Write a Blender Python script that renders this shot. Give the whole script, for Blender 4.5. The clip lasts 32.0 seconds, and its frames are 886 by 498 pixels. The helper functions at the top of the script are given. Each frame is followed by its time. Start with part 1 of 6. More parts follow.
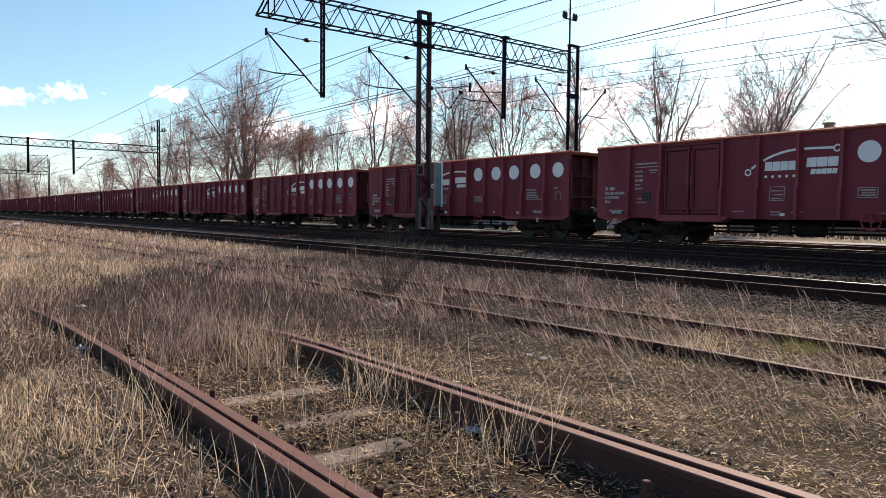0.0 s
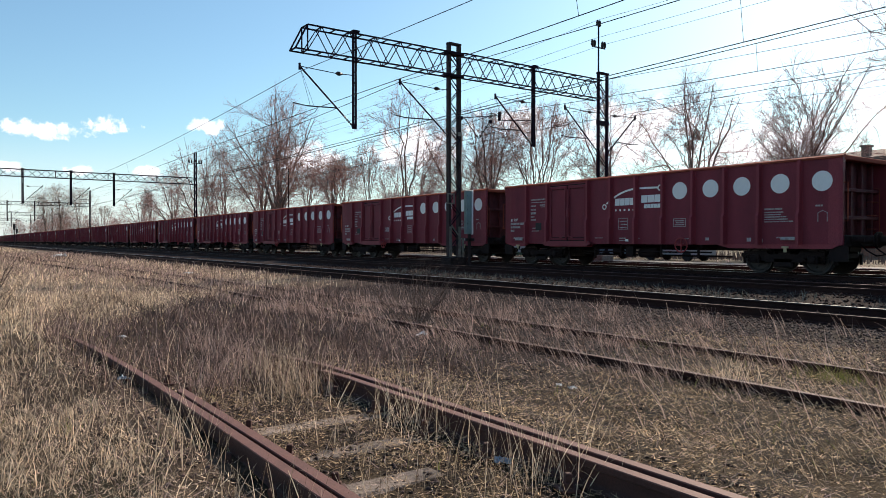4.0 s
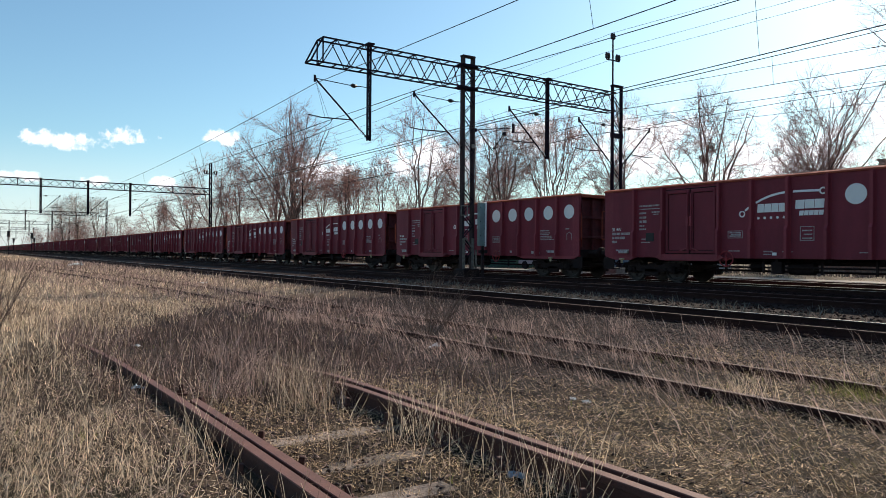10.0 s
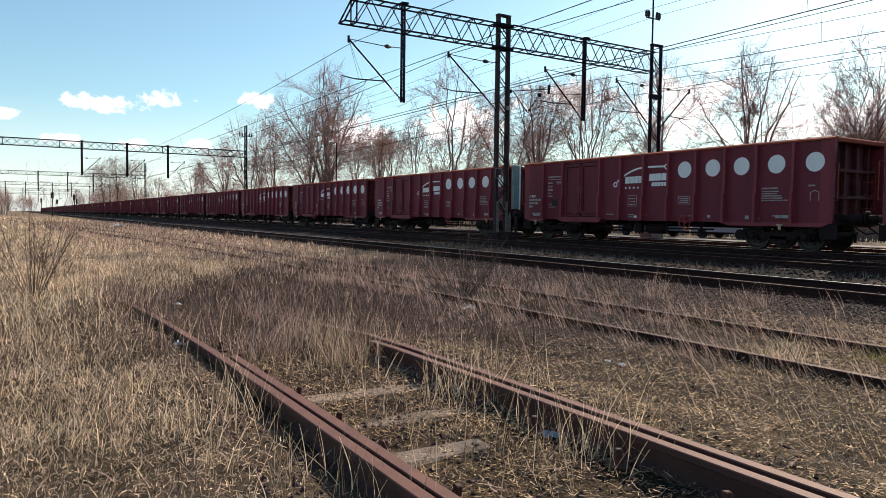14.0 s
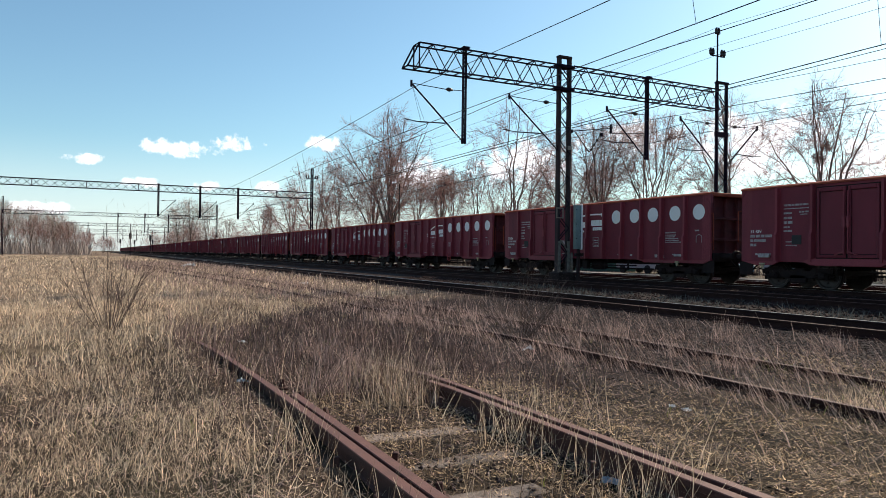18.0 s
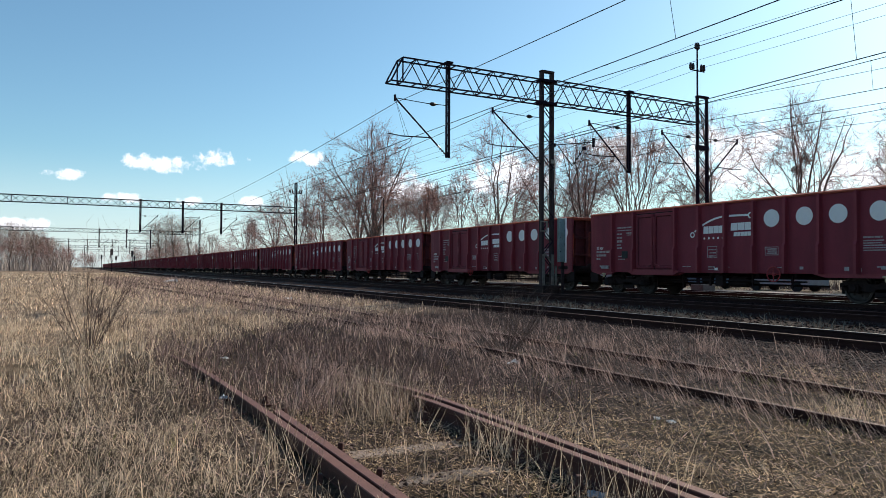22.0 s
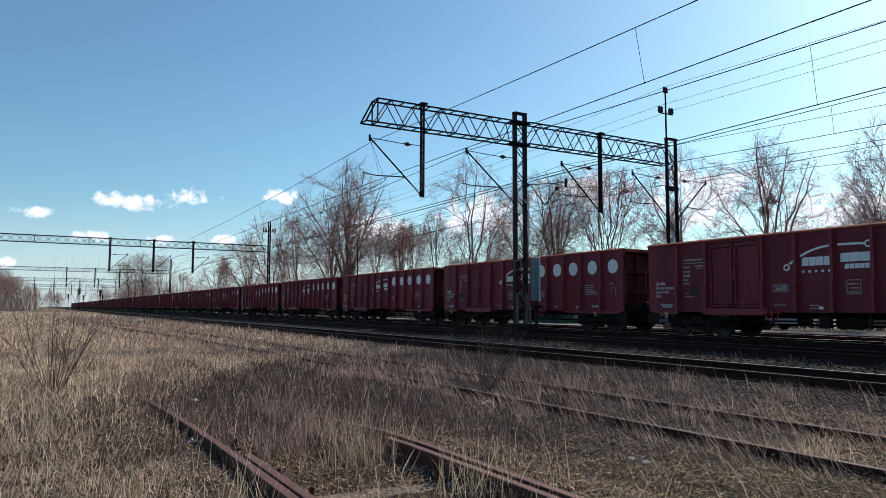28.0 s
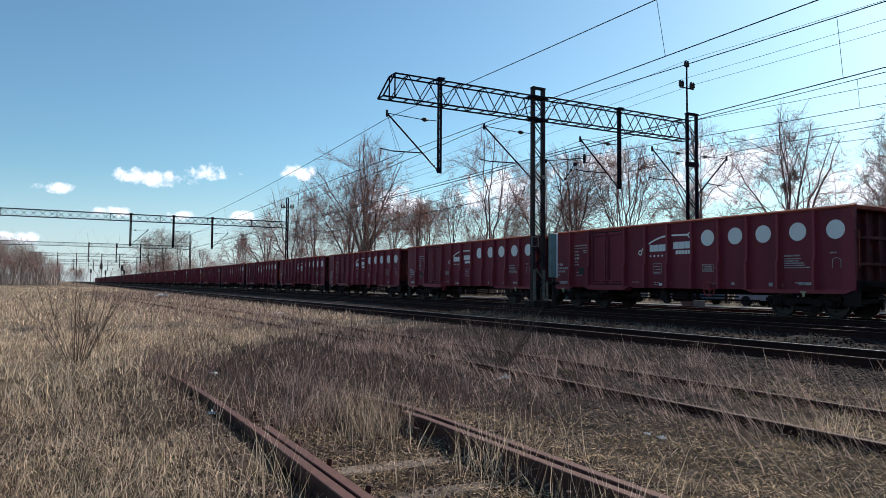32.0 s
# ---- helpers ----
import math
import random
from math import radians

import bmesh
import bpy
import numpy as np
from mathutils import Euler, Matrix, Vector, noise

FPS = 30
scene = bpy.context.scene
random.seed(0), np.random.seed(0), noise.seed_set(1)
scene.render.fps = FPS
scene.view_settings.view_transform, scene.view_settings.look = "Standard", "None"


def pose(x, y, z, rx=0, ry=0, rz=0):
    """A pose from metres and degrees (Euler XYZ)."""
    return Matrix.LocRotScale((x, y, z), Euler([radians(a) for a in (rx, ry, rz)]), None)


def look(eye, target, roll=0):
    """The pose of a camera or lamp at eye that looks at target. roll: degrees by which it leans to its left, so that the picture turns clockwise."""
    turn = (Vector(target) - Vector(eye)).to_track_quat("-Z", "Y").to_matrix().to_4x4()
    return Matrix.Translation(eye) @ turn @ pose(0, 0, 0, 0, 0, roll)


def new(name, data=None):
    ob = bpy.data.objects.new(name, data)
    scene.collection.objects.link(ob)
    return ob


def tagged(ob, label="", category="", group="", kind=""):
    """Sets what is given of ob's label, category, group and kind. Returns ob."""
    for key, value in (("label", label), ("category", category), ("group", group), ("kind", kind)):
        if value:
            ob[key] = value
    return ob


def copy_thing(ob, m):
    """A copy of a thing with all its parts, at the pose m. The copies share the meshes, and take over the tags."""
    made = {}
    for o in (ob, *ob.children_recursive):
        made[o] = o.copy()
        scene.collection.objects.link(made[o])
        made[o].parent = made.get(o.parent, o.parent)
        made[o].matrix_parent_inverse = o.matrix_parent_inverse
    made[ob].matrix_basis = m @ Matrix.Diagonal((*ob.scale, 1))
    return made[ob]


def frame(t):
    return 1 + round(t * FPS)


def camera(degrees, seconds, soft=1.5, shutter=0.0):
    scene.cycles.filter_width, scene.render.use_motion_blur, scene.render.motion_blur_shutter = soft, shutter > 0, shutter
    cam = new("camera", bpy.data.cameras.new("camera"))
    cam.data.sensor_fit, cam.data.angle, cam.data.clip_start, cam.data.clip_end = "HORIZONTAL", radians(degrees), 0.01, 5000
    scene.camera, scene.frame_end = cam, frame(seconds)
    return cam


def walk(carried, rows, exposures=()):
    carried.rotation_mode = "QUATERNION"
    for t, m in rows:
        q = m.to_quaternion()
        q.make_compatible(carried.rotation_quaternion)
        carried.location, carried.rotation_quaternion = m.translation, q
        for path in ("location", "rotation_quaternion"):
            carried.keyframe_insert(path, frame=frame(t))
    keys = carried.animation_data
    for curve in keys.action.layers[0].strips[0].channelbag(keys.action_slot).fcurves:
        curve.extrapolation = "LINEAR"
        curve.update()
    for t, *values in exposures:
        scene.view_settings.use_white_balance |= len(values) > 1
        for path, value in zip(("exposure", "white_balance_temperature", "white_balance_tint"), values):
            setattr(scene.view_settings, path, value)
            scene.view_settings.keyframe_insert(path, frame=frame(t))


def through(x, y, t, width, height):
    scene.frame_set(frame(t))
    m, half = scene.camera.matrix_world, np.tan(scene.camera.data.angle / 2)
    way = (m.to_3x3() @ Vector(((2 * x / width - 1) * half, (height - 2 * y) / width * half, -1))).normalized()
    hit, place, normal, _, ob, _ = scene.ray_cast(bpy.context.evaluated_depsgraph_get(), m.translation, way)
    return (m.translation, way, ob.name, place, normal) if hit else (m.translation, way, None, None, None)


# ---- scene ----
cam = camera(64.6, 32.0, soft=0.6)
# seconds, eye x y z, yaw, pitch, roll (degrees); tracks run along +y, the near one beside the eye
PATH = [
    (0, 0.037, 0.096, 1.302, -37.82, -2.85, 0.54),
    (0.5, 0.037, 0.086, 1.295, -35.62, -1.64, 0.32),
    (1, 0.034, 0.071, 1.281, -34.22, -1.68, -0.03),
    (1.5, 0.039, 0.070, 1.287, -35.47, -2.07, -0.01),
    (2, 0.041, 0.084, 1.305, -34.41, -1.01, -0.68),
    (2.5, 0.031, 0.083, 1.320, -34.69, -0.84, -0.74),
    (4.5, -0.029, -0.029, 1.346, -35.52, -0.64, 0.34),
    (5, -0.036, -0.025, 1.346, -35.93, -0.70, 0.40),
    (5.5, -0.039, -0.034, 1.355, -35.65, -0.15, 0.39),
    (6, -0.043, -0.029, 1.361, -36.10, 0.51, 0.55),
    (6.5, -0.051, -0.037, 1.356, -35.64, 1.09, 0.57),
    (7, -0.043, -0.029, 1.354, -35.68, 1.21, 0.39),
    (7.5, -0.040, -0.038, 1.348, -35.42, 1.75, 0.72),
    (8, -0.036, -0.035, 1.352, -35.09, 1.53, 0.53),
    (8.5, -0.033, -0.028, 1.357, -35.95, 0.51, 0.65),
    (9, -0.027, -0.023, 1.346, -35.43, 1.11, 0.57),
    (9.5, -0.022, -0.005, 1.343, -35.35, 0.93, 0.60),
    (10, -0.018, 0.005, 1.345, -34.19, 0.31, 0.41),
    (10.5, -0.018, -0.016, 1.340, -32.91, 0.21, 0.42),
    (11, -0.005, -0.020, 1.345, -32.18, 0.07, -0.52),
    (11.5, 0.025, -0.032, 1.334, -30.19, 0.30, -0.43),
    (12, 0.056, -0.066, 1.339, -27.47, 0.43, 0.00),
    (12.5, 0.068, -0.056, 1.341, -25.70, 1.16, -0.62),
    (13, 0.065, -0.043, 1.317, -26.24, 0.33, -0.14),
    (13.5, 0.024, -0.001, 1.342, -28.95, -3.03, 1.46),
    (14, -0.025, 0.032, 1.323, -31.53, -2.71, 0.71),
    (14.5, -0.065, 0.048, 1.308, -31.03, -2.41, 0.83),
    (15, -0.061, 0.021, 1.323, -28.13, -1.79, 0.67),
    (15.5, -0.040, 0.016, 1.336, -26.95, -1.40, 0.29),
    (17.5, -0.009, 0.002, 1.332, -26.23, -0.69, 0.84),
    (18, -0.007, -0.003, 1.327, -26.45, 0.48, 0.72),
    (18.5, 0.001, -0.005, 1.336, -27.21, 0.19, 0.95),
    (19, -0.002, -0.008, 1.325, -28.20, 0.90, 0.90),
    (19.5, -0.001, 0.006, 1.325, -28.50, 1.10, 1.02),
    (20, -0.002, -0.008, 1.333, -28.44, 1.14, 0.92),
    (20.5, -0.003, 0.003, 1.335, -28.37, 1.18, 0.60),
    (21, -0.002, 0.008, 1.325, -28.06, 1.54, 0.59),
    (21.5, 0.005, 0.005, 1.331, -27.72, 1.36, 0.26),
    (22, 0.004, 0.003, 1.327, -27.69, 1.63, 0.32),
    (22.5, 0.007, -0.003, 1.337, -28.06, 1.43, 0.17),
    (23, 0.008, 0.005, 1.326, -27.74, 1.75, -0.00),
    (23.5, 0.006, 0.004, 1.330, -28.08, 2.45, 0.11),
    (24, 0.003, 0.010, 1.334, -29.50, 2.43, 0.29),
    (24.5, 0.008, 0.012, 1.327, -30.19, 2.33, 0.02),
    (25, -0.006, 0.008, 1.332, -29.71, 2.88, 0.50),
    (25.5, -0.000, 0.003, 1.327, -27.93, 3.56, -0.11),
    (26, 0.001, 0.005, 1.333, -28.52, 3.63, 0.13),
    (26.5, -0.002, -0.002, 1.332, -29.07, 4.16, 0.51),
    (28.5, 0.001, -0.007, 1.333, -29.94, 4.83, 0.17),
    (29, 0.001, -0.002, 1.330, -30.33, 4.84, 0.24),
    (29.5, 0.003, -0.002, 1.336, -31.26, 4.82, 0.32),
    (30, 0.008, -0.003, 1.341, -31.39, 4.36, 0.49),
    (30.5, 0.011, -0.006, 1.331, -30.63, 4.50, 1.36),
    (31, 0.013, -0.013, 1.315, -30.40, 2.08, 1.12),
    (31.5, 0.010, 0.001, 1.330, -29.09, 2.61, 0.70),
    (32, 0.011, -0.001, 1.324, -28.37, 2.87, 0.46),
]
walk(cam, [(t, pose(x, y, z, 90 + pitch, 0, yaw) @ pose(0, 0, 0, 0, 0, roll)) for t, x, y, z, yaw, pitch, roll in PATH],
     exposures=[(0.0, 0.82, 7000, 15), (1.0, 0.79, 6850, 14), (3.0, 0.73, 6800, 13), (7.0, 0.50, 6550, 9), (9.0, 0.56, 6650, 10), (12.0, 0.58, 6600, 10), (13.0, 0.56, 6550, 9), (14.0, 0.76, 7100, 12), (19.0, 0.57, 6650, 10), (26.0, 0.35, 6250, 8), (29.0, 0.22, 6100, 8), (32.0, 0.30, 6150, 8)])

# ---- world, sun ----
SUN_AZ, SUN_EL = 74.0, 33.0          # azimuth from +y towards +x, elevation
sun_dir = Vector((math.sin(radians(SUN_AZ)) * math.cos(radians(SUN_EL)),
                  math.cos(radians(SUN_AZ)) * math.cos(radians(SUN_EL)), math.sin(radians(SUN_EL))))
sun = new("sun", bpy.data.lights.new("sun", "SUN"))
sun.data.energy, sun.data.angle, sun.data.color = 4.9, radians(0.55), (1.0, 0.88, 0.74)
sun.matrix_world = look((0, 0, 60), Vector((0, 0, 60)) - sun_dir)

world = bpy.data.worlds.new("sky")
scene.world = world
world.use_nodes = True


def nd(tree, kind, operation="", blend_type="", smoothstep=False, **sets):
    """A node with its inputs set by number (i0, i1...) from values or sockets."""
    n = tree.nodes.new(kind)
    if operation:
        n.operation = operation
    if blend_type:
        n.blend_type = blend_type
    if smoothstep:
        n.interpolation_type = "SMOOTHSTEP"
    for k, v in sets.items():
        sock = n.inputs[int(k[1:])]
        if isinstance(v, bpy.types.NodeSocket):
            tree.links.new(v, sock)
        else:
            sock.default_value = v
    return n


def build_sky():
    t = world.node_tree
    t.nodes.clear()
    sky = t.nodes.new("ShaderNodeTexSky")
    sky.sky_type, sky.sun_disc = "NISHITA", False
    sky.sun_elevation, sky.sun_rotation = radians(SUN_EL), radians(SUN_AZ)
    sky.altitude, sky.air_density, sky.dust_density, sky.ozone_density = 100, 1.0, 0.8, 1.0
    co = nd(t, "ShaderNodeTexCoord").outputs["Generated"]
    wob = nd(t, "ShaderNodeTexNoise", i0=co)
    wob.inputs["Scale"].default_value, wob.inputs["Detail"].default_value, wob.inputs["Roughness"].default_value = 48.0, 7.0, 0.62
    fine = wob.outputs[0]
    total = None
    # fair-weather clouds: azimuth, elevation, half width, half height (degrees)
    for az, el, w, h in ((5.4, 7.8, 3.6, 0.9), (10.0, 8.55, 2.7, 0.78), (-0.9, 6.7, 1.5, 0.55), (16.9, 8.8, 1.7, 0.8), (3.2, 5.1, 1.9, 0.5),
                         (8.0, 5.1, 1.6, 0.5), (12.6, 5.2, 1.6, 0.6), (-3.5, 3.0, 2.6, 0.6), (24.0, 6.5, 4.0, 1.6), (33.0, 7.5, 5.0, 2.4),
                         (41.5, 9.5, 4.5, 2.0), (50.5, 8.5, 6.5, 3.2), (60.0, 6.5, 7.0, 3.6), (70.0, 9.0, 9.0, 3.6), (-30.0, 8.0, 5.0, 1.2), (-55.0, 10.0, 6.0, 1.5)):
        a, e = radians(az), radians(el)
        side = (math.cos(a), -math.sin(a), 0)
        up = (-math.sin(a) * math.sin(e), -math.cos(a) * math.sin(e), math.cos(e))
        mid = Vector((math.sin(a) * math.cos(e), math.cos(a) * math.cos(e), math.sin(e)))
        off = nd(t, "ShaderNodeVectorMath", operation="SUBTRACT", i0=co, i1=mid).outputs[0]
        u = nd(t, "ShaderNodeVectorMath", operation="DOT_PRODUCT", i0=off, i1=Vector(side) / radians(w)).outputs["Value"]
        v = nd(t, "ShaderNodeVectorMath", operation="DOT_PRODUCT", i0=off, i1=Vector(up) / radians(h)).outputs["Value"]
        back = nd(t, "ShaderNodeVectorMath", operation="DOT_PRODUCT", i0=off, i1=mid * 9).outputs["Value"]
        uu = nd(t, "ShaderNodeMath", operation="MULTIPLY", i0=u, i1=u).outputs[0]
        vv = nd(t, "ShaderNodeMath", operation="MULTIPLY_ADD", i0=v, i1=v, i2=uu).outputs[0]
        m = nd(t, "ShaderNodeMath", operation="SUBTRACT", i0=1.0, i1=vv).outputs[0]
        m = nd(t, "ShaderNodeMath", operation="ADD", i0=m, i1=nd(t, "ShaderNodeMath", operation="MINIMUM", i0=back, i1=0.0).outputs[0]).outputs[0]
        total = m if total is None else nd(t, "ShaderNodeMath", operation="MAXIMUM", i0=total, i1=m).outputs[0]
    rough = nd(t, "ShaderNodeMath", operation="MULTIPLY_ADD", i0=fine, i1=3.4, i2=-1.95).outputs[0]
    total = nd(t, "ShaderNodeMath", operation="ADD", i0=total, i1=rough).outputs[0]
    mask = nd(t, "ShaderNodeMapRange", smoothstep=True, i0=total, i1=0.05, i2=0.8, i3=0.0, i4=0.95).outputs[0]
    white = nd(t, "ShaderNodeRGB")
    white.outputs[0].default_value = (12.9, 9.7, 9.9, 1)
    low = nd(t, "ShaderNodeMapRange", smoothstep=True, i0=nd(t, "ShaderNodeSeparateXYZ", i0=co).outputs[2], i1=0.0, i2=0.16, i3=0.48, i4=0.0).outputs[0]
    haze = nd(t, "ShaderNodeMixRGB", blend_type="LIGHTEN", i0=low, i1=sky.outputs[0], i2=(9.3, 7.4, 8.2, 1)).outputs[0]
    mix = nd(t, "ShaderNodeMixRGB", i0=mask, i1=haze, i2=white.outputs[0])
    mix = nd(t, "ShaderNodeMixRGB", blend_type="MULTIPLY", i0=1.0, i1=mix.outputs[0], i2=(0.755, 1.0, 1.045, 1))
    bg = nd(t, "ShaderNodeBackground", i0=mix.outputs[0], i1=SKY)
    nd(t, "ShaderNodeOutputWorld", i0=bg.outputs[0])


SKY = 0.10
build_sky()


# ---- materials ----
def mat(name, base, rough=0.8, metal=0.0, tint=None, scale=6.0, amount=0.5, fine=60.0, bump=0.3, bump_dist=0.01, island=0.0, obj=0.0, spec=0.3, streak=0.0, speck=0.2):
    """A surface with a base colour, a second tint in blotches, fine grain and relief; island / obj: brightness scatter per piece."""
    m = bpy.data.materials.new(name)
    m.use_nodes = True
    t = m.node_tree
    b = t.nodes["Principled BSDF"]
    b.inputs["Roughness"].default_value, b.inputs["Metallic"].default_value = rough, metal
    b.inputs["Specular IOR Level"].default_value = spec
    co = nd(t, "ShaderNodeTexCoord").outputs["Object"]
    mp = nd(t, "ShaderNodeMapping", i0=co, i3=(1, 1, 1 - streak))
    big = nd(t, "ShaderNodeTexNoise", i0=mp.outputs[0])
    big.inputs["Scale"].default_value, big.inputs["Detail"].default_value, big.inputs["Roughness"].default_value = scale, 6, 0.65
    small = nd(t, "ShaderNodeTexNoise", i0=co)
    small.inputs["Scale"].default_value, small.inputs["Detail"].default_value = fine, 4
    tint = tint or tuple(c * 0.6 for c in base)
    ramp = nd(t, "ShaderNodeMapRange", i0=big.outputs[0], i1=0.38, i2=0.66, i3=0.0, i4=amount).outputs[0]
    col = nd(t, "ShaderNodeMixRGB", i0=ramp, i1=(*base, 1), i2=(*tint, 1)).outputs[0]
    grain = nd(t, "ShaderNodeMapRange", i0=small.outputs[0], i1=0.3, i2=0.7, i3=1 - 1.1 * speck, i4=1 + speck).outputs[0]
    if island or obj:
        rnd = nd(t, "ShaderNodeNewGeometry").outputs["Random Per Island"] if island else nd(t, "ShaderNodeObjectInfo").outputs["Random"]
        amt = island or obj
        sc = nd(t, "ShaderNodeMapRange", i0=rnd, i1=0.0, i2=1.0, i3=1 - amt, i4=1 + amt).outputs[0]
        grain = nd(t, "ShaderNodeMath", operation="MULTIPLY", i0=grain, i1=sc).outputs[0]
    comb = nd(t, "ShaderNodeCombineXYZ", i0=grain, i1=grain, i2=grain).outputs[0]
    col = nd(t, "ShaderNodeMixRGB", blend_type="MULTIPLY", i0=1.0, i1=col, i2=comb).outputs[0]
    t.links.new(col, b.inputs["Base Color"])
    if bump:
        h = nd(t, "ShaderNodeMath", operation="MULTIPLY_ADD", i0=big.outputs[0], i1=0.6, i2=small.outputs[0]).outputs[0]
        bp = nd(t, "ShaderNodeBump", i0=bump, i1=bump_dist)
        t.links.new(h, bp.inputs["Height"])
        t.links.new(bp.outputs[0], b.inputs["Normal"])
    return m


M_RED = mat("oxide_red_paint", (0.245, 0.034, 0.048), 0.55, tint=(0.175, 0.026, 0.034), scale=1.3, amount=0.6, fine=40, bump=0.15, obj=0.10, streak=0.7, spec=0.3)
# panels darker than the rib red: shade between the ribs is painted in
M_REDPANEL = mat("weathered_shaded_panel", (0.195, 0.026, 0.040), 0.6, tint=(0.125, 0.019, 0.029), scale=1.3, amount=0.7, fine=40, bump=0.15, obj=0.12, streak=0.7, spec=0.25)
# end walls sit recessed; their shade is painted in as dark blotched red
M_REDEND = mat("shaded_red_end", (0.135, 0.031, 0.035), 0.7, tint=(0.06, 0.018, 0.020), scale=2.2, amount=0.8, fine=40, spec=0.2)
# lighter orange-red than the sides: sun on the worn rim is painted in
M_REDTOP = mat("worn_sunlit_red", (0.30, 0.068, 0.042), 0.8, tint=(0.20, 0.045, 0.032), scale=2, fine=30, bump=0.2, spec=0.08)
M_UNDER = mat("underframe_grime", (0.015, 0.009, 0.009), 0.75, tint=(0.030, 0.016, 0.015), scale=4, fine=50, spec=0.15)
M_TREAD = mat("wheel_steel", (0.045, 0.036, 0.034), 0.5, 0.5, tint=(0.012, 0.010, 0.010), scale=5, fine=60)
M_WHITE = mat("white_stencil_paint", (0.80, 0.765, 0.745), 0.6, tint=(0.70, 0.665, 0.65), scale=9, amount=0.35, fine=30, bump=0, speck=0.04)
M_PLATE = mat("black_plate", (0.02, 0.02, 0.022), 0.5, scale=8)
M_YELLOW = mat("dull_yellow_paint", (0.45, 0.36, 0.22), 0.6, scale=9)
M_WHEELRED = mat("red_hand_wheel", (0.32, 0.035, 0.04), 0.5, scale=9)
M_RUST = mat("rusty_rail", (0.075, 0.032, 0.025), 0.8, tint=(0.036, 0.018, 0.015), scale=5, fine=90, bump=0.5, bump_dist=0.004)
M_RAILTOP = mat("worn_rail_head", (0.135, 0.060, 0.047), 0.7, 0.05, tint=(0.075, 0.034, 0.028), scale=7, fine=120, bump=0.3, bump_dist=0.003)
M_RAILDARK = mat("dark_rail", (0.036, 0.017, 0.015), 0.8, tint=(0.016, 0.008, 0.008), scale=5, fine=90, bump=0.4, bump_dist=0.004, spec=0.08)
M_SHINE = mat("polished_rail_head", (0.30, 0.27, 0.25), 0.38, 0.8, tint=(0.2, 0.16, 0.14), scale=6, fine=90, bump=0.1)
M_DUSTY = mat("dusty_red_steel", (0.17, 0.10, 0.09), 0.8, tint=(0.10, 0.045, 0.042), scale=3, amount=0.8, fine=40)
M_FADED = mat("faded_white_stencil", (0.42, 0.38, 0.38), 0.7, tint=(0.2, 0.12, 0.12), scale=9, amount=0.8, fine=60, bump=0)
# near-black for the shade painted into the door gaps
M_GAPSHADE = mat("door_gap_shade", (0.02, 0.010, 0.010), 0.9, scale=8)
M_CONC = mat("weathered_concrete", (0.24, 0.205, 0.175), 0.92, tint=(0.11, 0.088, 0.07), scale=7, amount=0.8, fine=70, bump=0.6, bump_dist=0.01, obj=0.15)
M_SLEEPER = mat("buried_concrete_sleeper", (0.27, 0.215, 0.180), 0.95, tint=(0.09, 0.066, 0.052), scale=5, amount=0.9, fine=60, bump=0.8, bump_dist=0.015, obj=0.2)
M_STEEL = mat("dark_lattice_steel", (0.012, 0.007, 0.016), 0.75, 0.0, tint=(0.020, 0.011, 0.013), scale=6, fine=50, spec=0.08)
M_STEELRUST = mat("rusty_mast_steel", (0.038, 0.022, 0.023), 0.75, 0.1, tint=(0.026, 0.015, 0.014), scale=4, fine=60)
M_WIRE = mat("catenary_wire", (0.030, 0.030, 0.033), 0.5, 0.4, scale=6, bump=0)
M_INSUL = mat("brown_insulator", (0.045, 0.028, 0.024), 0.3, scale=8, bump=0)
M_CABINET = mat("pale_green_grey_cabinet", (0.22, 0.28, 0.27), 0.6, tint=(0.15, 0.18, 0.17), scale=3, fine=40)
M_BARK = mat("bare_bark", (0.165, 0.122, 0.106), 0.95, tint=(0.09, 0.066, 0.060), scale=8, fine=30, bump=0.6, bump_dist=0.02, spec=0.08)
M_TWIG = mat("bare_twigs", (0.35, 0.205, 0.185), 0.95, tint=(0.20, 0.120, 0.112), scale=3, bump=0, island=0.3, spec=0.08)
M_TWIGRED = mat("russet_twigs", (0.33, 0.185, 0.155), 0.95, tint=(0.19, 0.115, 0.10), scale=3, bump=0, island=0.3)


